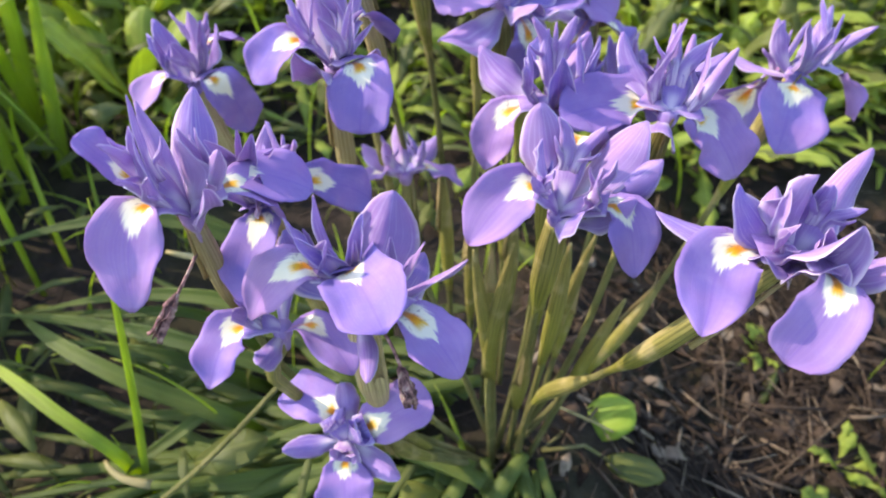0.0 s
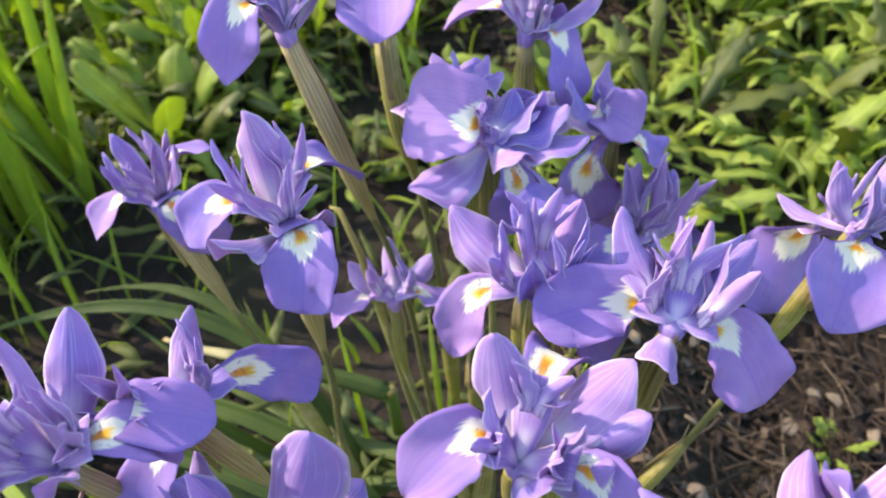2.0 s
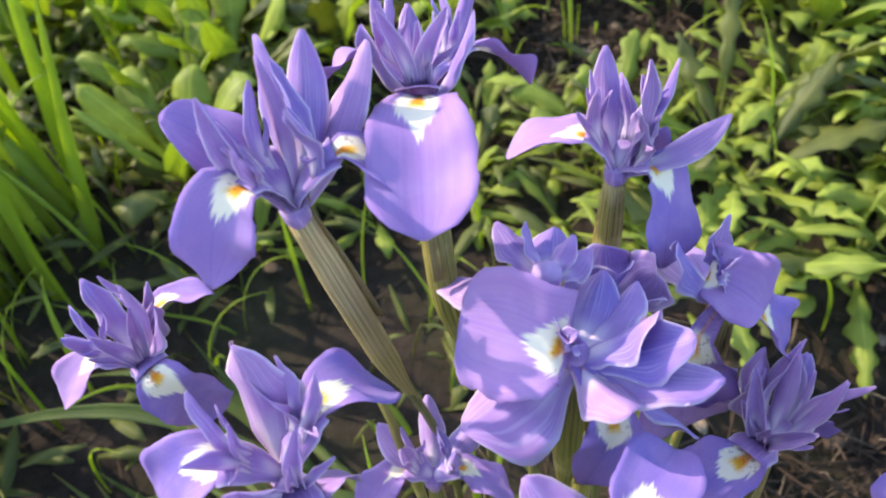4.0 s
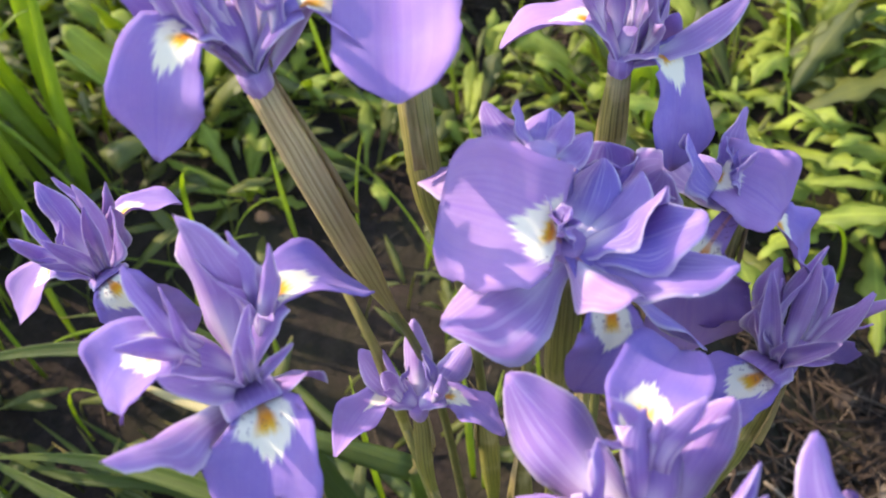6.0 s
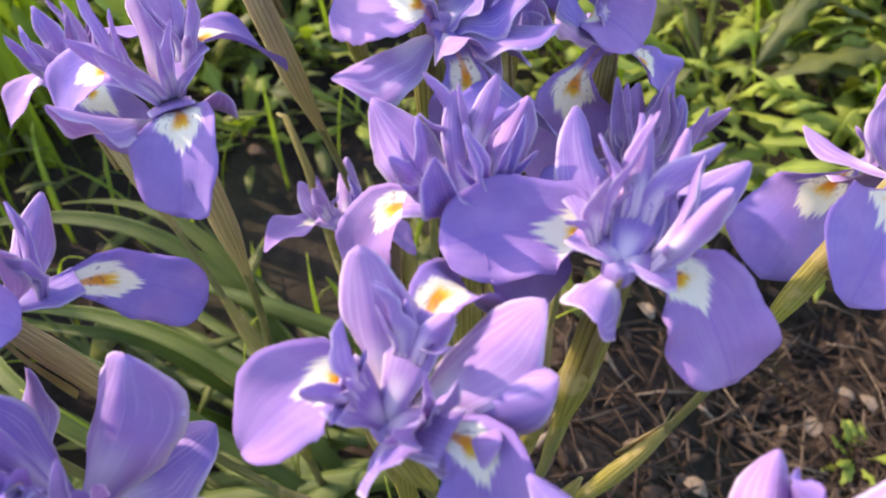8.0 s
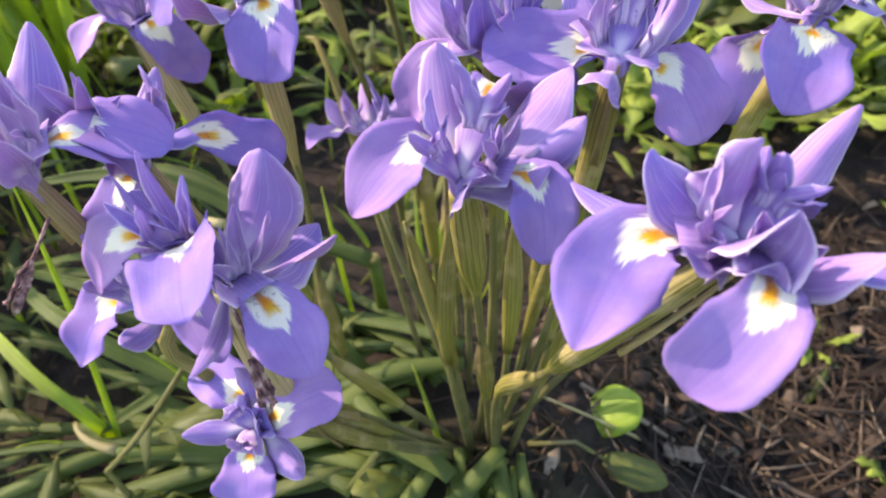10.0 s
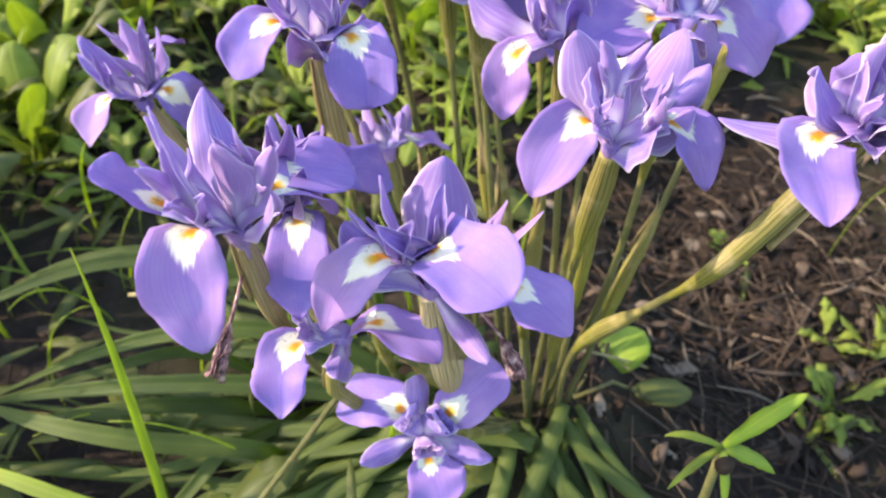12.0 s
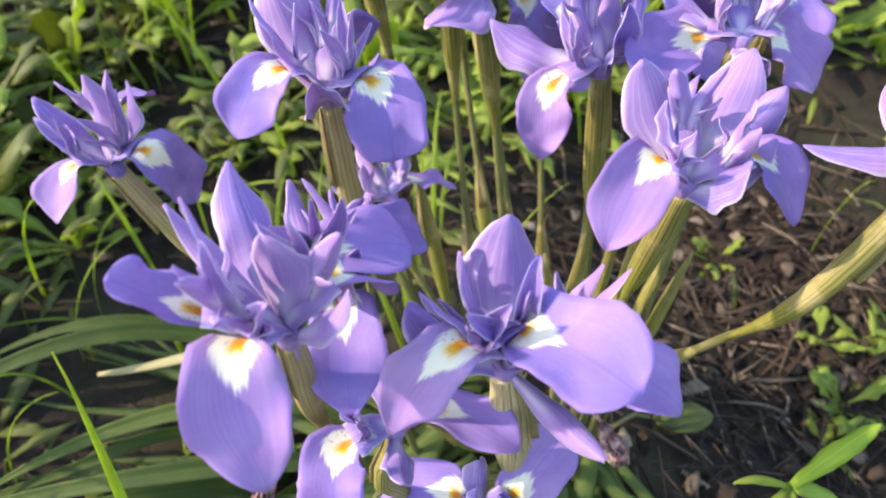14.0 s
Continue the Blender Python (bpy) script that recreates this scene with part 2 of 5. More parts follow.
def withered_material():
    m = Nodes("withered_petal")
    a = m.noise(500.0, 4.0, m.coords())
    col = m.ramp(a, (0.35, (0.06, 0.03, 0.035)), (0.52, (0.26, 0.13, 0.13)), (0.68, (0.46, 0.33, 0.28)))
    return m.solid(col, 0.7, m.bump(a, 0.8, 0.001), 0.3)


def drop_material():
    m = Nodes("water_drop")
    g = m.n("ShaderNodeBsdfGlass", Roughness=0.02, IOR=1.33)
    m.t.links.new(g.outputs[0], m.out.inputs[0])
    return m.mat


WITHERED, DROP = withered_material(), drop_material()


# ---- building blocks ----
def sheet(rows, normals, uvs, thick, caps=True):
    """Vertices, faces and uvs of a thin closed sheet over a grid of points."""
    a, b = len(rows), len(rows[0])
    verts, faces, fuv = [], [], []
    for s in (0.5, -0.5):
        for i in range(a):
            for j in range(b):
                edge = 0.25 if i in (0, a - 1) or j in (0, b - 1) else 1.0
                verts.append(rows[i][j] + normals[i][j] * (s * thick * edge))
    low = a * b
    for i in range(a - 1):
        for j in range(b - 1):
            k = (i * b + j, i * b + j + 1, (i + 1) * b + j + 1, (i + 1) * b + j)
            q = (uvs[i][j], uvs[i][j + 1], uvs[i + 1][j + 1], uvs[i + 1][j])
            faces.append(k), fuv.append(q)
            faces.append(tuple(low + x for x in k[::-1])), fuv.append(q[::-1])
    rim = [(0, j) for j in range(b)] + [(i, b - 1) for i in range(1, a)] + [(a - 1, j) for j in range(b - 2, -1, -1)] + [(i, 0) for i in range(a - 2, 0, -1)]
    for (i, j), (p, q) in zip(rim, rim[1:] + rim[:1]):
        faces.append((i * b + j, low + i * b + j, low + p * b + q, p * b + q))
        fuv.append((uvs[i][j], uvs[i][j], uvs[p][q], uvs[p][q]))
    return verts, faces, fuv


def joined(pieces):
    verts, faces, fuv = [], [], []
    for v, f, q in pieces:
        k = len(verts)
        verts += v
        faces += [tuple(k + x for x in face) for face in f]
        fuv += q
    return verts, faces, fuv


def mesh_of(name, piece, material, origin=Vector((0, 0, 0))):
    verts, faces, fuv = piece
    me = bpy.data.meshes.new(name)
    me.from_pydata([tuple(v - origin) for v in verts], [], faces)
    layer = me.uv_layers.new(name="UVMap")
    flat = [c for q in fuv for p in q for c in p]
    layer.data.foreach_set("uv", flat)
    me.polygons.foreach_set("use_smooth", [True] * len(me.polygons))
    me.materials.append(material)
    me.update()
    return me


def part(name, piece, material, parent, label="", origin=None):
    """One mesh under a thing or a part; points are given in world metres, or round the origin given."""
    if origin is None:
        origin = parent.matrix_basis.translation + (parent.parent.matrix_basis.translation if parent.parent else Vector((0, 0, 0)))
    ob = new(name, mesh_of(name, piece, material, origin))
    ob.parent = parent
    return tagged(ob, label)


def thing(name, at, label, category, group="", kind=""):
    ob = new(name)
    ob.empty_display_size = 0.01
    ob.matrix_basis = Matrix.Translation(at)
    return tagged(ob, label, category, group, kind)


def bezier(p, t):
    a = [Vector(q) for q in p]
    while len(a) > 1:
        a = [x.lerp(y, t) for x, y in zip(a, a[1:])]
    return a[0]


def hermite(pts, tans, n):
    """Points along a smooth line through pts; the share of each stretch follows its length."""
    out, marks = [], []
    total = [max(1, round(n * (b - a).length / sum((d - c).length for c, d in zip(pts, pts[1:])))) for a, b in zip(pts, pts[1:])]
    for k, m in enumerate(total):
        a, b = pts[k], pts[k + 1]
        ta, tb = tans[k], tans[k + 1]
        for i in range(m + (k == len(total) - 1)):
            t = i / m
            out.append((2 * t**3 - 3 * t**2 + 1) * a + (t**3 - 2 * t**2 + t) * ta + (3 * t**2 - 2 * t**3) * b + (t**3 - t**2) * tb)
            marks.append(k + t)
    return out, marks


def tangents(points):
    n = len(points)
    return [(points[min(i + 1, n - 1)] - points[max(i - 1, 0)]).normalized() for i in range(n)]


def blade(points, marks, side, half, cup, rng, thick=0.00035, ruffle=0.0005, across=8, twist=0.0, fold=1.8, crumple=0.0):
    """A petal or leaf along a line: half(v) is its half width, cup its hollow (plus: the rims rise), ruffle the waviness of the rim."""
    tan = tangents(points)
    ph, fr = [rng.uniform(0, 6.28) for _ in range(4)], rng.uniform(5, 9)
    rows, normals, uvs = [], [], []
    last = len(points) - 1
    for i, (p, t) in enumerate(zip(points, tan)):
        v = marks[i]
        across_to = side(v) if callable(side) else side
        w = (across_to - t * across_to.dot(t)).normalized()
        if twist:
            w = Matrix.Rotation(twist * i / last, 3, t) @ w
        nrm = w.cross(t).normalized()
        h = half(v)
        row, nrow, urow = [], [], []
        for j in range(across + 1):
            x = 2 * j / across - 1
            lift = cup * h * (abs(x) ** fold)
            wave = ruffle * min(1.0, h / 0.006) * (math.sin(fr * v * 2 + ph[0] + 1.2 * x) * abs(x) ** 2 + 0.5 * math.sin(2.3 * fr * v + ph[1]) * (x if x > 0 else 0) + 0.5 * math.sin(1.9 * fr * v + ph[2]) * (-x if x < 0 else 0))
            uneven = 1 + 0.10 * math.sin(4.1 * v + ph[3] + (1.7 if x > 0 else 0.0)) + 0.035 * math.sin(17 * v + ph[0] * (2 if x > 0 else 3))
            if crumple:
                uneven += 0.05 * noise.noise(Vector((v * 34, ph[2], 3.0 if x > 0 else 8.0))) * x ** 4
                at = Vector((x * h, v * 0.012, ph[1])) * 1000
                wave += crumple * (noise.noise(at * 0.16) + 0.4 * noise.noise(at * 0.5)) * step(v, 0.1, 0.4)
            row.append(p + w * (h * uneven * x * (1 - 0.12 * abs(cup) * x * x)) + nrm * (lift + wave))
            nrow.append((nrm - w * (1.6 * cup * x)).normalized())
            urow.append((0.5 + 0.5 * x, v))
        rows.append(row), normals.append(nrow), uvs.append(urow)
    return sheet(rows, normals, uvs, thick)


def tube(points, radii, sides=10, flat=1.0, spin=0.0):
    tan = tangents(points)
    ref = Vector((1, 0.2, 0)) if abs(tan[0].x) < 0.9 else Vector((0, 1, 0))
    verts, faces, fuv = [], [], []
    for i, (p, t, r) in enumerate(zip(points, tan, radii)):
        a = (ref - t * ref.dot(t)).normalized()
        b = t.cross(a)
        ref = a
        for k in range(sides):
            g = 2 * math.pi * k / sides + spin
            verts.append(p + a * (r * math.cos(g)) + b * (r * flat * math.sin(g)))
    n = len(points)
    for i in range(n - 1):
        for k in range(sides):
            m = (k + 1) % sides
            faces.append((i * sides + k, i * sides + m, (i + 1) * sides + m, (i + 1) * sides + k))
            u0, u1, v0, v1 = k / sides, (k + 1) / sides, i / (n - 1), (i + 1) / (n - 1)
            fuv.append(((u0, v0), (u1, v0), (u1, v1), (u0, v1)))
    for ring, flip in ((0, True), (n - 1, False)):
        face = tuple(ring * sides + k for k in range(sides))
        faces.append(face[::-1] if flip else face)
        fuv.append(tuple((0.5, ring / (n - 1)) for _ in range(sides)))
    return verts, faces, fuv


# ---- the ground ----
def step(x, lo, hi):
    t = min(1.0, max(0.0, (x - lo) / (hi - lo)))
    return t * t * (3 - 2 * t)


def ground_z(x, y):
    z = 0.012 - 0.045 * step(x, 0.06, 0.20) * (1 - step(y, 0.36, 0.56))
    z += 0.05 * step(y, 0.55, 1.2) + 0.012 * step(-x, 0.1, 0.4)
    z += 0.036 * math.exp(-((x - 0.015) / 0.10) ** 2 - ((y - 0.185) / 0.085) ** 2)
    z += 0.010 * noise.noise(Vector((x * 7, y * 7, 0.3))) + 0.004 * noise.noise(Vector((x * 28, y * 28, 1.3)))
    return z


def build_ground():
    reach = [0.0]
    s = 0.0125
    while reach[-1] < 400:
        reach.append(reach[-1] + s)
        if reach[-1] > 0.75:
            s *= 1.35
    line = [-r for r in reach[:0:-1]] + reach
    xs, ys = [x + 0.05 for x in line], [y + 0.42 for y in line]
    n = len(xs)
    verts = [(x, y, ground_z(x, y)) for y in ys for x in xs]
    faces = [(j * n + i, j * n + i + 1, (j + 1) * n + i + 1, (j + 1) * n + i) for j in range(n - 1) for i in range(n - 1)]
    me = bpy.data.meshes.new("ground")
    me.from_pydata(verts, [], faces)
    me.polygons.foreach_set("use_smooth", [True] * len(me.polygons))
    me.materials.append(SOIL)
    tagged(new("ground", me), "dark brown crumbly garden soil", "ground", kind="structure")


build_ground()

# ---- the irises ----
CLUMP = Vector((0.028, 0.178, 0.02))


def fall_half(width, blunt=0.45):
    """Half width along a fall: a narrow claw, then the blade; blunt 0 ends in a point, 1 is cut off square."""
    start, power, root = 0.22 + 0.40 * blunt, 1.7 + 2.6 * blunt, 0.82 - 0.34 * blunt

    def half(v):
        if v < 0.4:
            return 0.0018 + 0.0016 * step(v, 0.0, 0.3) + max(0.0, 0.41 * width - 0.0034) * step(v, 0.26, 0.4)
        b = (v - 0.4) / 0.6
        h = 0.5 * width * (0.80 + 0.20 * math.sin(math.pi * min(1.0, 0.05 + b * (1.0 - 0.25 * blunt))))
        return max(0.0006, h * max(0.0, 1 - max(0.0, (b - start) / (1 - start)) ** power) ** root)
    return half


def standard_half(width, claw=0.30):
    def half(v):
        h = 0.5 * width * (claw + (1 - claw) * step(v, 0.0, 0.60))
        return max(0.0005, h * max(0.0, 1 - max(0.0, (v - 0.48) / 0.52) ** 2.1) ** 0.72)
    return half


def water_drop(points, marks, side, half, v, x, radius):
    """A bead of water lying on a fall."""
    k = min(range(len(marks)), key=lambda i: abs(marks[i] - v))
    t = tangents(points)[k]
    w = side(v) if callable(side) else side
    w = (w - t * w.dot(t)).normalized()
    nrm = w.cross(t).normalized()
    if nrm.z < 0:
        nrm = -nrm
    at = points[k] + w * (half(v) * x)
    rings = [at + nrm * (radius * z) for z in (-0.5, 0.1, 0.5, 0.8, 0.92)]
    ob = thing("water_drop", at, "clear bead of water on a violet petal", "water drop")
    part("bead", tube(rings, [radius * s for s in (1.25, 1.25, 1.0, 0.55, 0.12)], 14, 1.5), DROP, ob)


def make_fall(flower, base, up, signal, tip, width, rng, roll=0.0, bend=1.0, face=None, blunt=0.45, drop=None):
    arm = signal - base
    out = (tip - base)
    flat = (out - up * out.dot(up))
    if flat.length < 0.004:
        flat = arm - up * arm.dot(up)
    side = up.cross(flat).normalized()
    if roll:
        side = Matrix.Rotation(radians(roll), 3, (tip - signal).normalized()) @ side
    la, lb = arm.length, (tip - signal).length
    t0 = (up * 0.7 + flat.normalized() * 0.6).normalized() * la
    t1 = (arm.normalized() * 0.34 + (tip - signal).normalized() * 0.70).normalized()
    t2 = (tip - signal).normalized() * lb - up * (0.35 * bend * lb)
    down = (tip - signal)
    # two stretches: the claw and the hanging blade
    if face:
        turned = (tip - signal).normalized().cross(Vector(face)).normalized()
        if turned.dot(side) < -0.2:
            turned = -turned
        plain, side = side, lambda v: plain.lerp(turned, step(v, 0.15, 0.5)).normalized()
    claw, mk = hermite([base, signal], [t0, t1 * la], 6)
    fall, ml = hermite([signal, tip], [t1 * lb * 1.05, t2], 16)
    points = claw[:-1] + fall
    marks = [0.4 * k for k in mk[:-1]] + [0.4 + 0.6 * k for k in ml]
    piece = blade(points, marks, side, fall_half(width, blunt), rng.uniform(-0.34, -0.2), rng, 0.00022, 0.0011, 12, 0.0, 1.8, 0.0006)
    if drop:
        water_drop(points, marks, side, fall_half(width, blunt), *drop)
    return part("fall", piece, FALL, flower)


def make_standard(flower, base, up, tip, width, rng, bulge=0.25, roll=0.0, claw=0.30):
    out = tip - base
    flat = out - up * out.dot(up)
    if flat.length < 0.002:
        flat = Vector((rng.uniform(-1, 1), rng.uniform(-1, 1), 0))
    side = up.cross(flat).normalized()
    if roll:
        side = Matrix.Rotation(radians(roll), 3, out.normalized()) @ side
    l = out.length
    t0 = (out.normalized() + flat.normalized() * bulge).normalized() * l
    t1 = (out.normalized() - flat.normalized() * bulge * 0.6 + up * 0.1).normalized() * l
    points, marks = hermite([base, tip], [t0, t1], 16)
    piece = blade(points, marks, side, standard_half(width, claw), rng.uniform(0.35, 0.80), rng, 0.00022, 0.0011, 10, rng.uniform(-0.5, 0.5), 1.45, 0.0006)
    return part("standard", piece, STANDARD, flower)


def make_style(flower, base, up, signal, rng, crest=0.013):
    """A petal-like style arm over the claw of a fall, ending in pointed, torn crests."""
    arm = signal - base
    flat = (arm - up * arm.dot(up))
    if flat.length < 0.002:
        flat = Vector((rng.uniform(-1, 1), rng.uniform(-1, 1), 0))
    flat.normalize()
    side = up.cross(flat).normalized()
    end = base + arm * 0.74 + up * 0.0045
    pts, mk = hermite([base + up * 0.002, end], [(up + flat * 0.35).normalized() * arm.length * 0.9, (flat + up * 0.25).normalized() * arm.length * 0.8], 7)
    pieces = [blade(pts, mk, side, lambda v: 0.0020 + 0.0030 * step(v, 0.0, 0.8), 0.12, rng, 0.0005, 0.0003, 4)]
    for s, tall in ((-1, 1.0), (1, 1.0), (-1.6, 0.62), (1.6, 0.66), (0.3, 0.8)):
        root = pts[4] + side * (s * 0.0015)
        top = root + (up * rng.uniform(0.85, 1.0) + flat * rng.uniform(-0.05, 0.5) + side * (s * rng.uniform(0.12, 0.45))).normalized() * crest * tall * rng.uniform(0.85, 1.2)
        cp, cm = hermite([root, top], [(up + flat * 0.5).normalized() * crest, (top - root).normalized() * crest], 8)
        wide = rng.uniform(0.0036, 0.0056) if tall == 1.0 else rng.uniform(0.0018, 0.0032)
        pieces.append(blade(cp, cm, (side + flat * (0.5 * s)).normalized(), lambda v: max(0.0003, 0.5 * wide * math.sin(math.pi * (0.16 + 0.82 * v)) ** 0.7), 0.85, rng, 0.00022, 0.0010, 8, rng.uniform(-0.7, 0.7), 1.3, 0.0009))
    return part("style_branch", joined(pieces), STANDARD, flower, "petal-like style branch with pointed crests")


def stem_line(root, way, base, n=22):
    pts = [Vector(root)] + [Vector(w) for w in way] + [Vector(base)]
    tans = []
    for i in range(len(pts)):
        a, b = pts[max(i - 1, 0)], pts[min(i + 1, len(pts) - 1)]
        tans.append((b - a) * (1.0 if i in (0, len(pts) - 1) else 0.5))
    return hermite(pts, tans, n)[0]


def make_stem(root_ob, line, rng, sheath=0.052, fat=0.0034, thin=0.0012, dry=False, node=None):
    """The stalk, and round its top the long striped bract that the flower comes out of."""
    n = len(line)
    part("stem", tube(line[:-1], [thin * (1.35 - 0.45 * i / n) for i in range(n - 1)], 8), STEM, root_ob)
    dist, k = 0.0, n - 1
    pts = [line[-1]]
    while k > 0 and dist < sheath:
        seg = line[k] - line[k - 1]
        for q in range(1, 4):
            pts.append(line[k] - seg * (q / 3))
        dist += seg.length
        k -= 1
    pts = pts[::-1]
    m = len(pts)
    prof = []
    for i in range(m):
        f = i / (m - 1)
        prof.append(thin * 1.05 + (fat - thin) * (step(f, 0.0, 0.45) * (1 - 0.30 * step(f, 0.75, 1.0))))
    part("bract", tube(pts, prof, 14, 0.8, rng.uniform(0, 3)), DRY_BRACT if dry else BRACT, root_ob, "striped green and straw-coloured sheathing bract")
    # a shorter bract at the node further down
    n0, n1 = int(n * rng.uniform(0.22, 0.32)), int(n * rng.uniform(0.48, 0.60))
    low = [line[i].lerp(line[i + 1], q / 2) for i in range(n0, n1) for q in range(2)]
    lp = [thin * 1.1 + 0.0021 * math.sin(math.pi * min(1.0, 0.10 + 0.88 * i / (len(low) - 1))) ** 1.2 for i in range(len(low))]
    if node:
        n0, n1, lp = node[0], node[1], []
        low = [line[i].lerp(line[i + 1], q / 3) for i in range(n0, n1) for q in range(3)]
        lp = [thin + node[2] * math.sin(math.pi * (0.04 + 0.93 * i / (len(low) - 1))) ** 1.3 for i in range(len(low))]
    if node or rng.random() < 0.75:
        part("lower_bract", tube(low, lp, 10, 0.85, rng.uniform(0, 3)), BRACT, root_ob, "yellow-green striped bract at the stem node")
        k = len(low) // 2
        ax = (low[-1] - low[k]).normalized()
        sd = Matrix.Rotation(rng.uniform(0, 6.28), 3, ax) @ ax.orthogonal().normalized()
        of = ax.cross(sd).normalized()
        run = [low[i] + of * (lp[i] * 1.05) for i in range(k, len(low))] + [low[-1] + ax * 0.006 + of * 0.0035]
        part("lower_bract_tip", blade(run, [i / (len(run) - 1) for i in range(len(run))], sd, lambda v: max(0.0003, 0.0021 * (1 - v) ** 0.6), -0.4, rng, 0.0004, 0.0002, 4), DRY_BRACT, root_ob, "loose papery bract tip")
    # a loose pointed tip of the outer bract
    i0 = int(m * 0.55)
    axis = (pts[-1] - pts[i0]).normalized()
    side = axis.orthogonal().normalized()
    side = Matrix.Rotation(rng.uniform(0, 6.28), 3, axis) @ side
    off = axis.cross(side).normalized()
    line2 = [pts[i] + off * (prof[i] * 1.06) for i in range(i0, m)]
    line2.append(pts[-1] + axis * 0.004 + off * fat * 1.1)
    part("bract_tip", blade(line2, [i / (len(line2) - 1) for i in range(len(line2))], side, lambda v: max(0.0003, 0.42 * fat * (1 - v) ** 0.6), -0.9, rng, 0.0004, 0.0002, 4), DRY_BRACT, root_ob)


def iris(seed, base, falls, standards=(), crests=(), way=(), root=None, up=None, width=0.0165, swide=0.0088, sheath=0.052, fat=0.0034, dry=False,
         label="violet iris with white and yellow marked falls", make=3, style=3, crest=0.0185, tube_length=0.0035, fill=3, node=None, drop=None):
    """One flowering stem. falls: (signal, tip[, width[, roll[, bend[, facing[, bluntness]]]]]); standards: (tip[, width[, bulge[, roll]]])."""
    rng = random.Random(seed)
    base = Vector(base)
    if root is None:
        root = CLUMP + Vector((base.x - CLUMP.x, base.y - CLUMP.y, 0)) * 0.12 + Vector((rng.uniform(-0.005, 0.005), rng.uniform(-0.005, 0.005), 0))
    root = Vector(root)
    root.z = ground_z(root.x, root.y) - 0.004
    ob = thing("iris", root, label, "flower", "irises of the clump")
    last = Vector(way[-1]) if way else root
    axis = (base - last).normalized()
    up = Vector(up).normalized() if up else (axis * 0.7 + Vector((0, 0, 0.6))).normalized()
    neck = base - up * tube_length
    line = stem_line(root, way, base - up * 0.0012)
    make_stem(ob, line, rng, sheath, fat, dry=dry, node=node)
    throat = [neck - up * 0.004, neck, neck + up * tube_length * 0.5, base, base + up * 0.003]
    flower = part("flower", tube(throat, [0.0013, 0.0017, 0.0022, 0.0029, 0.0030], 12), STANDARD, ob, "violet perianth tube")
    falls = [tuple(Vector(p) if k < 2 else p for k, p in enumerate(f)) for f in falls]
    a = up.orthogonal().normalized()
    b = up.cross(a)
    azi = lambda q: math.atan2((q - base).dot(b), (q - base).dot(a))
    angles = [azi(f[1]) for f in falls]
    while len(falls) < make:
        # a fall in the widest gap
        s = sorted(angles) or [rng.uniform(-3, 3)]
        gaps = [((s[(i + 1) % len(s)] - s[i]) % (2 * math.pi) or 2 * math.pi, s[i]) for i in range(len(s))]
        g, st = max(gaps)
        ang = st + g / 2
        r = a * math.cos(ang) + b * math.sin(ang)
        sig = base + r * 0.0125 + up * 0.007
        falls.append((sig, sig + r * rng.uniform(0.007, 0.011) - up * rng.uniform(0.015, 0.018)))
        angles.append(ang)
    for k, f in enumerate(falls):
        w = f[2] if len(f) > 2 and f[2] else width * rng.uniform(0.94, 1.06)
        make_fall(flower, base, up, f[0], f[1], w, rng, f[3] if len(f) > 3 else rng.uniform(-8, 8), f[4] if len(f) > 4 else 1.0, f[5] if len(f) > 5 else None, f[6] if len(f) > 6 else rng.uniform(0.25, 0.6), drop if k == 0 else None)
    for f in falls[:style]:
        make_style(flower, base, up, f[0], rng, crest)
    tips = [(Vector(q[0]), *q[1:]) for q in standards]
    sa = [azi(t[0]) for t in tips]
    fa = sorted(angles)
    for i in range(len(fa)):
        if len(tips) >= fill:
            break
        gap = (fa[(i + 1) % len(fa)] - fa[i]) % (2 * math.pi) or 2 * math.pi
        ang = fa[i] + gap / 2
        if any(abs((ang - q + math.pi) % (2 * math.pi) - math.pi) < 0.7 for q in sa):
            continue
        r = a * math.cos(ang) + b * math.sin(ang)
        tips.append((base + r * rng.uniform(0.012, 0.017) + up * rng.uniform(0.020, 0.025),))
        sa.append(ang)
    for t in tips:
        make_standard(flower, base, up, t[0], t[1] if len(t) > 1 and t[1] else swide * rng.uniform(0.9, 1.1), rng, t[2] if len(t) > 2 else 0.25, t[3] if len(t) > 3 else rng.uniform(-25, 25))
    for c in crests:
        make_standard(flower, base, up, Vector(c), 0.0055, rng, 0.15, rng.uniform(-40, 40))
    return ob


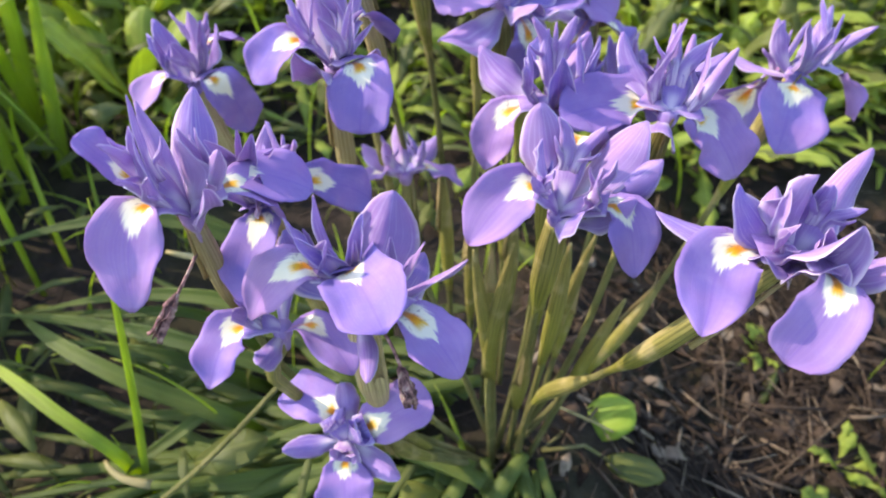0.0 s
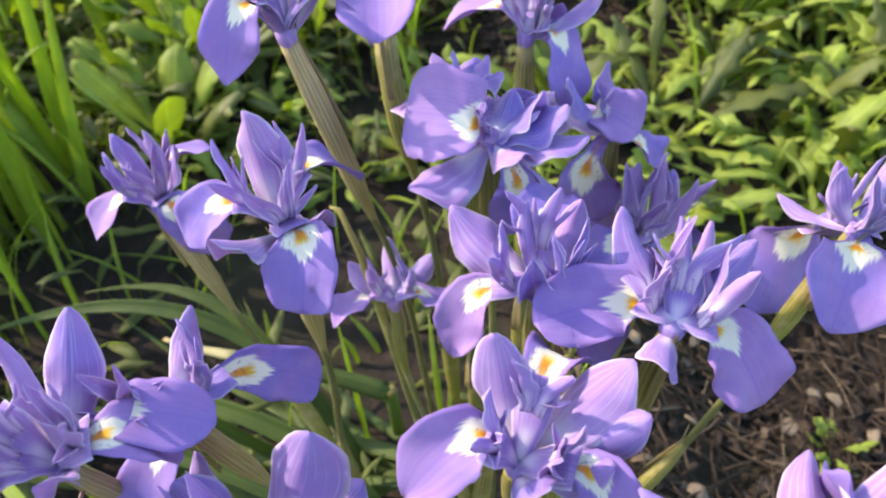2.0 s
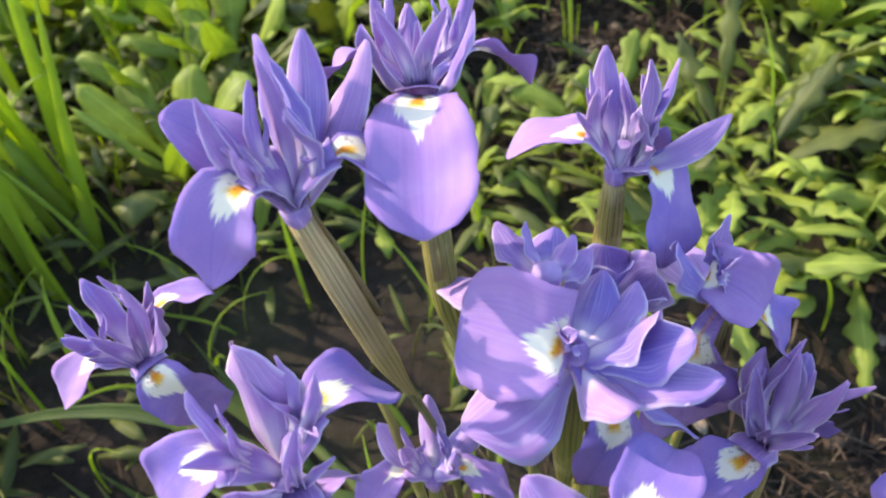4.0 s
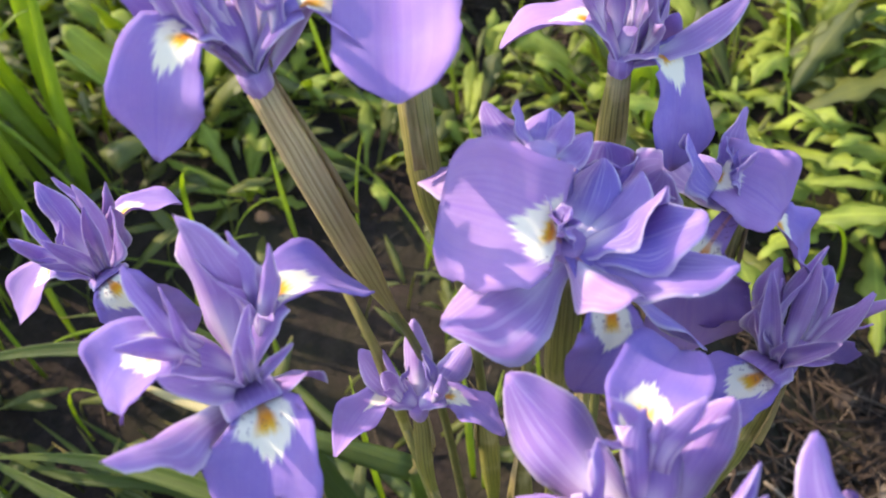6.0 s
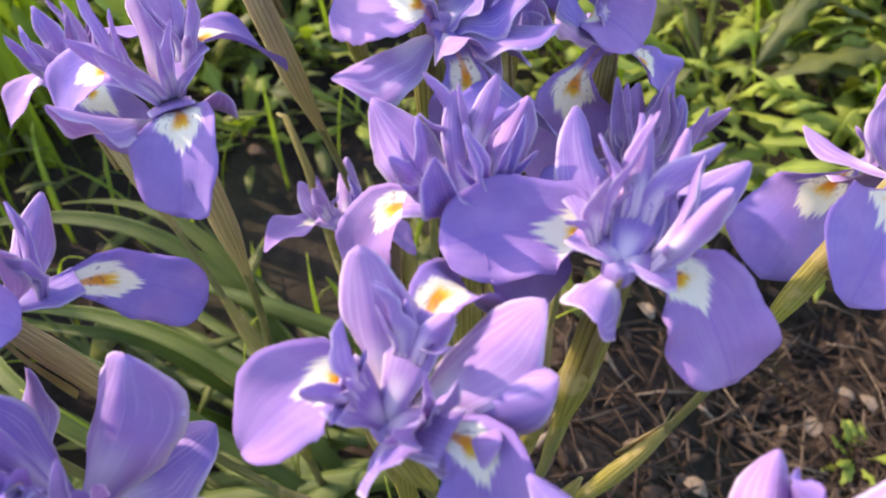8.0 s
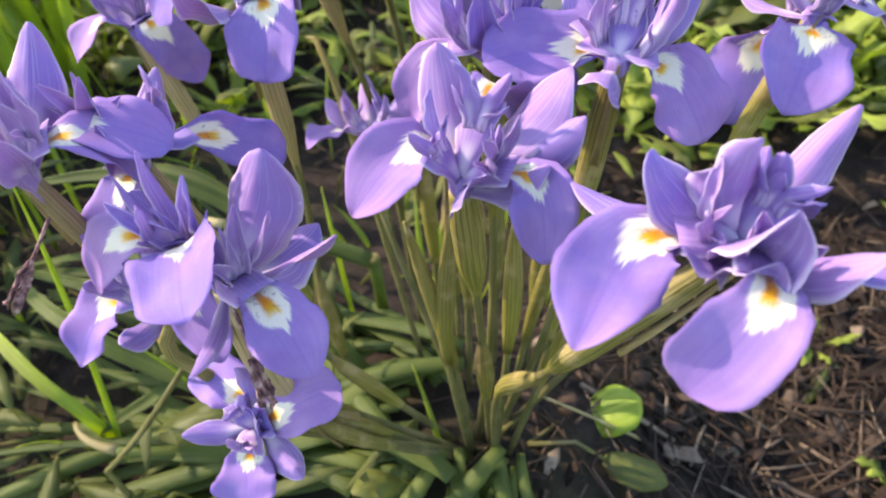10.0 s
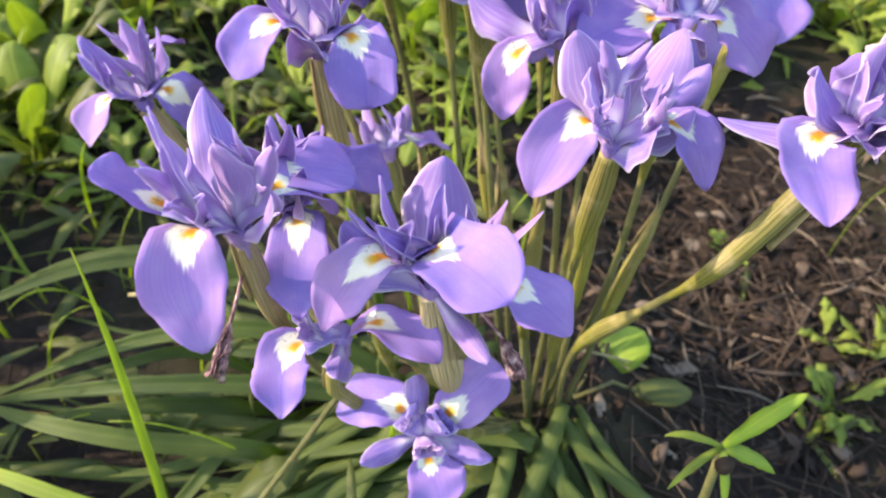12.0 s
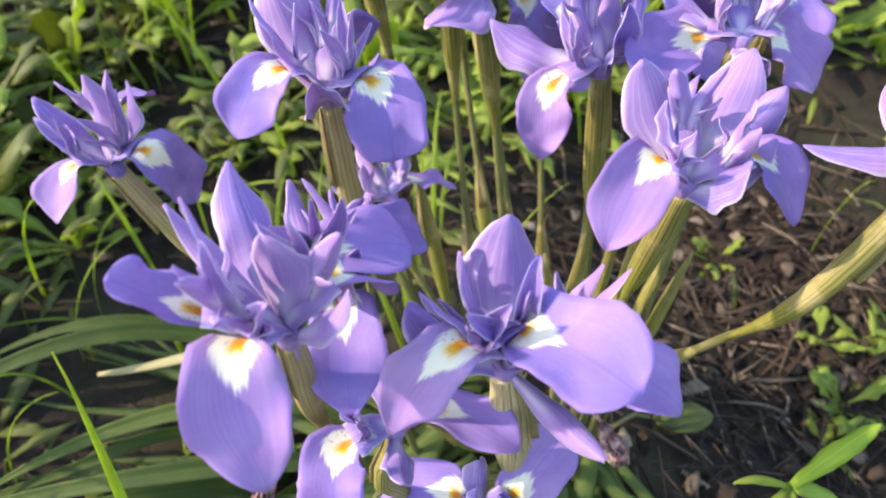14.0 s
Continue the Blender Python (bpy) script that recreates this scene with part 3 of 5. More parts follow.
iris(455, (-0.0610, 0.1290, 0.2455),
     falls=[((-0.0695, 0.1216, 0.2542), (-0.0717, 0.1071, 0.2362), 0.0168, 0, 0.8, (0.05, -0.72, 0.68), 0.36),
            ((-0.0755, 0.1315, 0.2580), (-0.0840, 0.1332, 0.2671), 0.0095, 0, 1.0, None, 0.8)],
     standards=[((-0.0613, 0.1521, 0.2684), 0.0125,), ((-0.0592, 0.1288, 0.2698), 0.0115,)],
     crests=[(-0.0730, 0.1444, 0.2691)],
     dry=True,
     fat=0.0028,
     way=[(-0.045, 0.15, 0.14), (-0.061, 0.141, 0.197)])
iris(462, (-0.0962, 0.2414, 0.2136),
     falls=[((-0.0840, 0.2333, 0.2214), (-0.0773, 0.2392, 0.1961), 0.0185, 0, 1.0, (0.2, -0.6, 0.75), 0.5),
            ((-0.1079, 0.2383, 0.2199), (-0.1155, 0.2284, 0.2101), 0.0135, 0, 0.8, (-0.4, -0.6, 0.7), 0.3),
            ((-0.0902, 0.2556, 0.2267), (-0.0796, 0.2612, 0.2232), 0.012, 0, 1.0, None, 0.3)],
     standards=[((-0.1104, 0.2534, 0.2369),), ((-0.0944, 0.2477, 0.2427),), ((-0.0839, 0.2434, 0.2399),)],
     dry=True,
     root=(-0.035, 0.212, 0),
     way=[(-0.068, 0.232, 0.12)])
iris(469, (-0.0346, 0.2009, 0.2438),
     falls=[((-0.0243, 0.1885, 0.2515), (-0.0252, 0.1787, 0.2360), 0.0208, 0, 1.0, (-0.05, -0.6, 0.78), 0.9),
            ((-0.0469, 0.1974, 0.2570), (-0.0591, 0.1947, 0.2440), 0.0165, 0, 0.8, (-0.3, -0.6, 0.72), 0.35),
            ((-0.0269, 0.2129, 0.2578), (-0.0175, 0.2238, 0.2425), 0.0165, 0, 1.0, None, 0.2)],
     standards=[((-0.0406, 0.2114, 0.2754), 0.0175,), ((-0.0407, 0.1765, 0.2645), 0.0125,), ((-0.0203, 0.1988, 0.2540), 0.014,)],
     dry=True,
     drop=(0.76, 0.22, 0.0008),
     root=(-0.028, 0.193, 0),
     way=[(-0.036, 0.199, 0.12), (-0.034, 0.203, 0.175)])
iris(483, (-0.0156, 0.2326, 0.1765),
     falls=[((-0.0253, 0.2353, 0.1778), (-0.0328, 0.2131, 0.1861), 0.012, 0, 1.0, None, 0.2),
            ((-0.0062, 0.2365, 0.1786), (0.0082, 0.2287, 0.1751), 0.012, 0, 1.0, None, 0.2)],
     standards=[((-0.0340, 0.2454, 0.1849),), ((-0.0195, 0.2530, 0.1908),), ((-0.0030, 0.2523, 0.1843),)],
     way=[(-0.011, 0.221, 0.14)],
     make=2,
     crest=0.012,
     swide=0.0095,
     fat=0.0024,
     sheath=0.03,
     label='small violet iris, half closed')
iris(497, (-0.0502, 0.1502, 0.2313),
     falls=[((-0.0498, 0.1423, 0.2325), (-0.0550, 0.1278, 0.2148), 0.017, 0, 1.0, None, 0.2),
            ((-0.0502, 0.1394, 0.2524), (-0.0336, 0.1416, 0.2443), 0.0155, 0, 1.0, None, 0.7),
            ((-0.0369, 0.1667, 0.2275), (-0.0227, 0.1721, 0.2160), 0.0155, 0, 1.0, (-0.1, -0.5, 0.85), 0.9)],
     standards=[((-0.0513, 0.1740, 0.2435),)],
     dry=True,
     way=[(-0.03, 0.165, 0.14)])
iris(504, (-0.0464, 0.1305, 0.2003),
     falls=[((-0.0598, 0.1278, 0.2034), (-0.0658, 0.1152, 0.1941), 0.0165, 0, 1.0, (-0.2, -0.7, 0.7), 0.2),
            ((-0.0352, 0.1252, 0.2093), (-0.0240, 0.1120, 0.2050), 0.013, 0, 1.0, None, 0.5)],
     standards=[((-0.0491, 0.1141, 0.2067),)],
     way=[(-0.048, 0.133, 0.165)],
     make=2,
     style=1,
     fat=0.0022)
iris(490, (-0.0221, 0.1224, 0.2202),
     falls=[((-0.0210, 0.1132, 0.2433), (-0.0121, 0.0933, 0.2452), 0.0190, 0, 1.0, (0.1, -0.75, 0.65), 0.7),
            ((-0.0045, 0.1087, 0.2290), (0.0044, 0.0990, 0.2219), 0.0158, 0, 1.0, None, 0.4),
            ((-0.0362, 0.1171, 0.2405), (-0.0491, 0.1172, 0.2219), 0.0134, 0, 1.0, (-0.2, -0.7, 0.7), 0.12)],
     standards=[((-0.0393, 0.1290, 0.2421), 0.0145,), ((0.0061, 0.1230, 0.2375),), ((-0.0126, 0.1401, 0.2455), 0.021,), ((-0.0171, 0.0929, 0.2286), 0.0065,), ((-0.0051, 0.1419, 0.2216), 0.019, 0.5,)],
     crests=[(-0.0294, 0.1238, 0.2573), (-0.0041, 0.1182, 0.2479)],
     fat=0.0046,
     way=[(-0.015, 0.145, 0.11), (-0.02, 0.124, 0.177)],
     dry=True)
iris(518, (-0.0303, 0.1210, 0.1584),
     falls=[((-0.0310, 0.1118, 0.1560), (-0.0303, 0.1014, 0.1499), 0.0175, 0, 1.0, None, 0.7),
            ((-0.0207, 0.1191, 0.1706), (-0.0040, 0.1259, 0.1756), 0.0175, 0, 1.0, None, 0.8),
            ((-0.0367, 0.1271, 0.1668), (-0.0533, 0.1374, 0.1608), 0.0165, 0, 1.0, None, 0.6)],
     standards=[((-0.0504, 0.1151, 0.1612),), ((-0.0132, 0.1065, 0.1591),)],
     way=[(-0.025, 0.14, 0.12)],
     make=3,
     crest=0.007,
     sheath=0.03,
     up=(0.0, -0.55, 0.85))
iris(525, (0.0303, 0.1397, 0.2363),
     falls=[((0.0213, 0.1406, 0.2462), (0.0065, 0.1331, 0.2330), 0.0158, 0, 1.0, (-0.2, -0.6, 0.8), 0.4),
            ((0.0453, 0.1345, 0.2432), (0.0487, 0.1234, 0.2307), 0.0138, 0, 0.9, (0.3, -0.75, 0.5), 0.35),
            ((0.0363, 0.1585, 0.2495), (0.0410, 0.1680, 0.2320))],
     standards=[((0.0248, 0.1538, 0.2628), 0.0145,), ((0.0522, 0.1516, 0.2588), 0.015,), ((0.0337, 0.1268, 0.2501), 0.0145,), ((0.0553, 0.1429, 0.2531), 0.0125,), ((0.0487, 0.1354, 0.2463), 0.0115,)],
     way=[(0.031, 0.161, 0.153)],
     fat=0.004,
     crest=0.014)
iris(532, (0.0343, 0.1833, 0.2411),
     falls=[((0.0187, 0.1826, 0.2401), (0.0128, 0.1749, 0.2256), 0.016, 0, 1.0, (-0.3, -0.6, 0.7), 0.25),
            ((0.0331, 0.2003, 0.2499), (0.0400, 0.2140, 0.2460))],
     standards=[((0.0116, 0.2023, 0.2529), 0.015,), ((0.0439, 0.1973, 0.2601), 0.01,)],
     crests=[(0.0310, 0.1926, 0.2634)],
     way=[(0.033, 0.178, 0.14)])
iris(539, (0.0628, 0.1674, 0.2489),
     falls=[((0.0539, 0.1743, 0.2491), (0.0328, 0.1682, 0.2490), 0.0190, 0, 0.5, (-0.1, -0.6, 0.8), 0.8),
            ((0.0738, 0.1676, 0.2478), (0.0832, 0.1583, 0.2353), 0.0168, 0, 1.0, (0.35, -0.85, 0.25), 0.75)],
     standards=[((0.0527, 0.1920, 0.2628), 0.011,), ((0.0816, 0.1848, 0.2600), 0.01,), ((0.0600, 0.1538, 0.2523), 0.0125,)],
     crests=[(0.0706, 0.1845, 0.2658)],
     way=[(0.05, 0.168, 0.14)])
iris(546, (0.1199, 0.2151, 0.2344),
     falls=[((0.1192, 0.2103, 0.2319), (0.1120, 0.1925, 0.2185), 0.0275, 0, 1.0, (0.1, -0.85, 0.5), 0.6),
            ((0.1135, 0.2323, 0.2133), (0.1020, 0.2150, 0.1990), 0.0285, 0, 1.0, (0.0, -0.85, 0.5), 0.6),
            ((0.1455, 0.2315, 0.2251), (0.1473, 0.2136, 0.2176), 0.012, 0, 1.0, None, 0.4)],
     standards=[((0.1131, 0.2208, 0.2523),), ((0.1418, 0.2463, 0.2457),), ((0.1024, 0.2292, 0.2355),)],
     way=[(0.085, 0.2, 0.13)])
iris(553, (0.0811, 0.1167, 0.2439),
     falls=[((0.0645, 0.1136, 0.2491), (0.0524, 0.0909, 0.2474), 0.0180, 0, 0.8, None, 0.35),
            ((0.0805, 0.0969, 0.2528), (0.0692, 0.0864, 0.2442), 0.0148, 0, 0.7, None, 0.95)],
     standards=[((0.0800, 0.1187, 0.2671), 0.0155,), ((0.1014, 0.1358, 0.2618),), ((0.1070, 0.1070, 0.2520), 0.014,), ((0.0960, 0.1000, 0.2620), 0.013,), ((0.0639, 0.1186, 0.2646), 0.012,), ((0.0862, 0.1422, 0.2452), 0.012,), ((0.0698, 0.1094, 0.2525), 0.013, 0.5,), ((0.0822, 0.1021, 0.2677), 0.0155, 0.4,), ((0.0819, 0.1003, 0.2585), 0.014, 0.5,), ((0.0529, 0.1321, 0.2457), 0.0125, 0.5,)],
     way=[(0.036, 0.159, 0.121), (0.05, 0.138, 0.168), (0.056, 0.119, 0.206)],
     sheath=0.07,
     fat=0.0037,
     node=(8, 13, 0.0026),
     crest=0.011,
     up=(0.15, -0.15, 0.95))
iris(567, (-0.0353, 0.2400, 0.2791),
     falls=[((-0.0421, 0.2308, 0.2930), (-0.0496, 0.2245, 0.2744), 0.0172, 0, 0.5, (0.2, -0.8, 0.6), 0.1),
            ((-0.0231, 0.2472, 0.2902), (-0.0130, 0.2430, 0.2750), 0.014, 0, 1.0, None, 0.4),
            ((-0.0440, 0.2440, 0.2890), (-0.0578, 0.2435, 0.3006), 0.0145, 0, 0.2, None, 0.6)],
     standards=[((-0.0440, 0.2620, 0.3060),), ((-0.0220, 0.2620, 0.3050),), ((-0.0330, 0.2590, 0.3090),)],
     crests=[(-0.0400, 0.2520, 0.3080)],
     root=(-0.006, 0.238, 0),
     way=[(-0.014, 0.247, 0.16), (-0.0245, 0.2395, 0.232)],
     dry=True,
     sheath=0.07)
iris(609, (-0.0140, 0.2700, 0.2830),
     falls=[((-0.0129, 0.2588, 0.2919), (-0.0086, 0.2324, 0.2818), 0.0225, 0, 1.0, None, 0.75),
            ((-0.0280, 0.2790, 0.2910), (-0.0400, 0.2700, 0.2850), 0.013, 0, 1.0, None, 0.4),
            ((-0.0030, 0.2830, 0.2900), (0.0080, 0.2840, 0.2800), 0.014, 0, 1.0, None, 0.4)],
     standards=[],
     root=(0.006, 0.23, 0),
     way=[(-0.001, 0.248, 0.18), (-0.009, 0.246, 0.255)],
     sheath=0.07)
iris(588, (0.0297, 0.2814, 0.2551),
     falls=[((0.0400, 0.2803, 0.2578), (0.0430, 0.2670, 0.2380), 0.019, 0, 1.0, None, 0.7),
            ((0.0193, 0.2847, 0.2656), (0.0023, 0.2854, 0.2572), 0.015, 0, 1.0, None, 0.5)],
     standards=[((0.0250, 0.2960, 0.2830),), ((0.0544, 0.2863, 0.2713),), ((0.0340, 0.2840, 0.2870),)],
     crests=[(0.0410, 0.2910, 0.2830)],
     root=(0.03, 0.235, 0),
     way=[(0.03, 0.262, 0.16)])
iris(574, (0.0202, 0.2275, 0.2541),
     falls=[((0.0157, 0.2243, 0.2627), (-0.0027, 0.2296, 0.2629), 0.028, 0, 0.3, (0.1, -0.75, 0.6), 0.78),
            ((0.0287, 0.2158, 0.2470), (0.0237, 0.2098, 0.2354), 0.015, 0, 1.0, None, 0.4)],
     standards=[((0.0470, 0.2207, 0.2612), 0.0135,), ((0.0346, 0.2289, 0.2702), 0.014,), ((0.0491, 0.2265, 0.2282),), ((-0.0010, 0.2120, 0.2500), 0.024, 0.1,), ((0.0410, 0.2250, 0.2680), 0.014,), ((0.0300, 0.2120, 0.2620), 0.012,), ((0.0192, 0.2484, 0.2557), 0.013, 0.5,), ((0.0261, 0.2483, 0.2579), 0.014, 0.6,), ((0.0332, 0.2476, 0.2557), 0.013, 0.5,)],
     root=(0.02, 0.205, 0),
     way=[(0.021, 0.218, 0.17)],
     make=2,
     style=1,
     crest=0.007)
iris(595, (0.0140, 0.2392, 0.2642),
     falls=[],
     standards=[((0.0151, 0.2530, 0.2656), 0.012,), ((-0.0119, 0.2481, 0.2528), 0.013,), ((0.0030, 0.2520, 0.2680),), ((0.0230, 0.2500, 0.2630),)],
     crests=[(0.0090, 0.2510, 0.2690), (0.0190, 0.2470, 0.2700)],
     root=(0.014, 0.222, 0),
     way=[(0.013, 0.235, 0.18)],
     make=0,
     style=0)
iris(581, (0.0580, 0.2620, 0.2320),
     falls=[((0.0530, 0.2629, 0.2408), (0.0664, 0.2581, 0.2348), 0.019, 0, 1.0, (0.3, -0.6, 0.65), 0.6),
            ((0.0498, 0.2506, 0.2237), (0.0520, 0.2460, 0.1960), 0.026, 0, 1.0, (0.3, -0.8, 0.35), 0.7),
            ((0.0691, 0.2611, 0.2268), (0.0749, 0.2573, 0.2190), 0.023, 0, 1.0, None, 0.5)],
     standards=[((0.0435, 0.2611, 0.2543), 0.013,), ((0.0560, 0.2720, 0.2530),), ((0.0440, 0.2885, 0.2306), 0.015,), ((0.0513, 0.2828, 0.2297), 0.013,)],
     root=(0.045, 0.225, 0),
     way=[(0.052, 0.245, 0.14)],
     fill=2,
     style=1,
     crest=0.01)
iris(602, (0.0716, 0.2388, 0.2028),
     falls=[((0.0589, 0.2260, 0.2162), (0.0470, 0.2190, 0.2100), 0.018, 0, 1.0, None, 0.6)],
     standards=[((0.0787, 0.2541, 0.2239),), ((0.0627, 0.2396, 0.2278),), ((0.0670, 0.2520, 0.2280),)],
     crests=[(0.0740, 0.2490, 0.2300), (0.0840, 0.2440, 0.2280)],
     root=(0.05, 0.208, 0),
     way=[(0.062, 0.225, 0.12)],
     make=3,
     swide=0.0105,
     crest=0.021)
iris(616, (0.0295, 0.2550, 0.2362),
     falls=[],
     standards=[((0.0300, 0.2526, 0.2516), 0.0130, 0.9, 0,), ((0.0280, 0.2450, 0.2489), 0.0140, 0.9, 0,), ((0.0361, 0.2476, 0.2485), 0.0135, 0.9, 0,), ((0.0213, 0.2527, 0.2501), 0.0180, 0.9, 0,), ((0.0327, 0.2403, 0.2433), 0.0180, 0.9, 0,), ((0.0390, 0.2566, 0.2484), 0.0180, 0.9, 0,), ((0.0275, 0.2648, 0.2477), 0.0160, 0.9, 0,), ((0.0232, 0.2408, 0.2382), 0.0160, 0.9, 0,)],
     root=(0.03, 0.222, 0),
     way=[(0.032, 0.236, 0.15)],
     up=(0.1200, -0.4198, 0.8996),
     make=0,
     style=0,
     label='violet iris with petals still rolled together')


# ---- leaves of the clump ----
def strap(rng, root, ang, length, rise, droop, width, drift=0.0):
    """A long channelled leaf that rises a little, arches and lies down."""
    d = Vector((math.cos(ang), math.sin(ang), 0))
    e = Vector((-d.y, d.x, 0))
    pts = [root, root + d * length * 0.22 + Vector((0, 0, rise)), root + d * length * 0.62 + e * drift * 0.5 + Vector((0, 0, rise * 1.15)), root + d * length + e * drift + Vector((0, 0, droop))]
    n = 18
    lie = 0.004 + 2.2 * width * ((root.x * 997 + ang * 13) % 1.0)
    line = [bezier(pts, i / n) for i in range(n + 1)]
    for p in line:
        p.z = max(p.z, ground_z(p.x, p.y) + lie)
    half = lambda v: max(0.0003, 0.5 * width * (0.75 + 0.25 * step(v, 0, 0.2)) * (1 - max(0.0, (v - 0.55) / 0.45) ** 1.7))
    return blade(line, [i / n for i in range(n + 1)], e, half, rng.uniform(0.2, 0.55), rng, 0.0005, 0.0006, 6, rng.uniform(-0.6, 0.6))


def iris_leaves():
    rng = random.Random(41)
    ob = thing("iris_leaf_clump", (CLUMP.x, CLUMP.y, ground_z(CLUMP.x, CLUMP.y)), "tuft of long green strap leaves lying round the iris stems", "leaves")
    for i in range(48):
        if i < 34:
            ang = radians(rng.uniform(128, 216))
            root = Vector((rng.uniform(-0.06, 0.02), rng.uniform(0.15, 0.225), 0.01))
            length, rise = rng.uniform(0.14, 0.28), rng.uniform(0.008, 0.05)
        else:
            ang = radians(rng.uniform(225, 300))
            root = Vector((rng.uniform(0.012, 0.046), rng.uniform(0.152, 0.172), 0.03))
            length, rise = rng.uniform(0.12, 0.20), rng.uniform(0.010, 0.028)
        part("leaf", strap(rng, root, ang, length, rise, rng.uniform(-0.01, 0.02) if i < 34 else -0.03, rng.uniform(0.0060, 0.0105) * (1.0 if i < 34 else 0.8), rng.uniform(-0.06, 0.06)), STRAP, ob)
    return ob


leaf_clump = iris_leaves()


# ---- grasses and weeds ----
def grass_blade(rng, root, height, lean, ang, width):
    d = Vector((math.cos(ang), math.sin(ang), 0))
    e = Vector((-d.y, d.x, 0))
    pts = [root, root + Vector((0, 0, height * 0.5)) + d * lean * 0.1, root + Vector((0, 0, height * 0.95)) + d * lean * 0.5, root + Vector((0, 0, height)) + d * lean]
    n = 12
    line = [bezier(pts, i / n) for i in range(n + 1)]
    half = lambda v: max(0.0003, 0.5 * width * (0.6 + 0.4 * step(v, 0, 0.3)) * (1 - max(0.0, (v - 0.45) / 0.55) ** 1.5))
    return blade(line, [i / n for i in range(n + 1)], e, half, rng.uniform(0.1, 0.5), rng, 0.0004, 0.0004, 4, rng.uniform(-0.9, 0.9))


def grass_tufts():
    rng = random.Random(7)
    # Tufts left of the view are unseen, added to shade leaves and soil.
    spots = [(-0.33, 0.27), (-0.37, 0.20), (-0.31, 0.33), (-0.42, 0.30), (-0.37, 0.37), (-0.40, 0.13), (-0.34, 0.40), (-0.40, 0.52), (-0.36, 0.64), (-0.45, 0.42), (-0.47, 0.62), (-0.40, 0.76), (-0.40, 0.42), (-0.43, 0.36), (-0.39, 0.46), (-0.46, 0.46), (-0.44, 0.49), (-0.35, 0.43), (0.28, 0.86), (0.45, 0.74), (0.36, 0.92)]
    for k, (x, y) in enumerate(spots):
        ob = thing("grass_tuft", (x, y, ground_z(x, y)), "tuft of upright bright green grass blades", "grass", "grass tufts beside the clump")
        for i in range(rng.randint(5, 9)):
            root = Vector((x + rng.gauss(0, 0.018), y + rng.gauss(0, 0.018), 0))
            root.z = ground_z(root.x, root.y) - 0.003
            part("blade", grass_blade(rng, root, rng.uniform(0.10, 0.26), rng.uniform(0.01, 0.08), rng.uniform(0, 6.28), rng.uniform(0.007, 0.016)), GRASS, ob)


def lobed(width, lobes, depth, rng):
    """Half width of a spatulate leaf: a narrow stalk, broadest near the rounded tip, with shallow uneven lobes."""
    ph, broad = rng.uniform(0, 1), rng.uniform(0.45, 0.66)

    def half(v):
        h = 0.5 * width * (0.10 + 0.90 * step(v, 0.16, broad) ** 1.2)
        if v > broad:
            h *= max(0.0, 1 - ((v - broad) / (1.001 - broad)) ** 1.7) ** 0.9
        h *= 1 - depth * (0.5 + 0.5 * math.cos(2 * math.pi * (lobes * v ** 1.2 + ph))) * step(v, 0.2, 0.45)
        return max(0.0004, h + 0.0006)
    return half


def weed_leaf(rng, root, ang, length, lift, width, lobes, depth, droop=0.3):
    d = Vector((math.cos(ang), math.sin(ang), 0))
    e = Vector((-d.y, d.x, 0))
    z = Vector((0, 0, 1))
    pts = [root, root + (d * math.cos(lift) + z * math.sin(lift)) * length * 0.4, root + (d * math.cos(lift) + z * math.sin(lift)) * length * 0.8, root + (d * math.cos(lift) + z * (math.sin(lift) - droop)) * length]
    n = 26 if lobes else 9
    line = [bezier(pts, i / n) for i in range(n + 1)]
    return blade(line, [i / n for i in range(n + 1)], e, lobed(width, lobes, depth, rng), rng.uniform(0.1, 0.45), rng, 0.0005, 0.0016, 4, rng.uniform(-0.4, 0.4))


def rosette(seed, n, length, width, lobes, depth, lifts, name, label):
    rng = random.Random(seed)
    ob = thing(name, (0, 0, 0), label, "weed", "weeds in the meadow")
    for i in range(n):
        a = 2.4 * i + rng.uniform(-0.3, 0.3)
        l = length * rng.uniform(0.65, 1.15)
        part("leaf", weed_leaf(rng, Vector((rng.uniform(-0.004, 0.004), rng.uniform(-0.004, 0.004), 0.002)), a, l, radians(rng.uniform(*lifts)), width * rng.uniform(0.8, 1.2), lobes, depth, rng.uniform(0.05, 0.35)), WEED if rng.random() < 0.75 else LOW_GREEN, ob)
    return ob


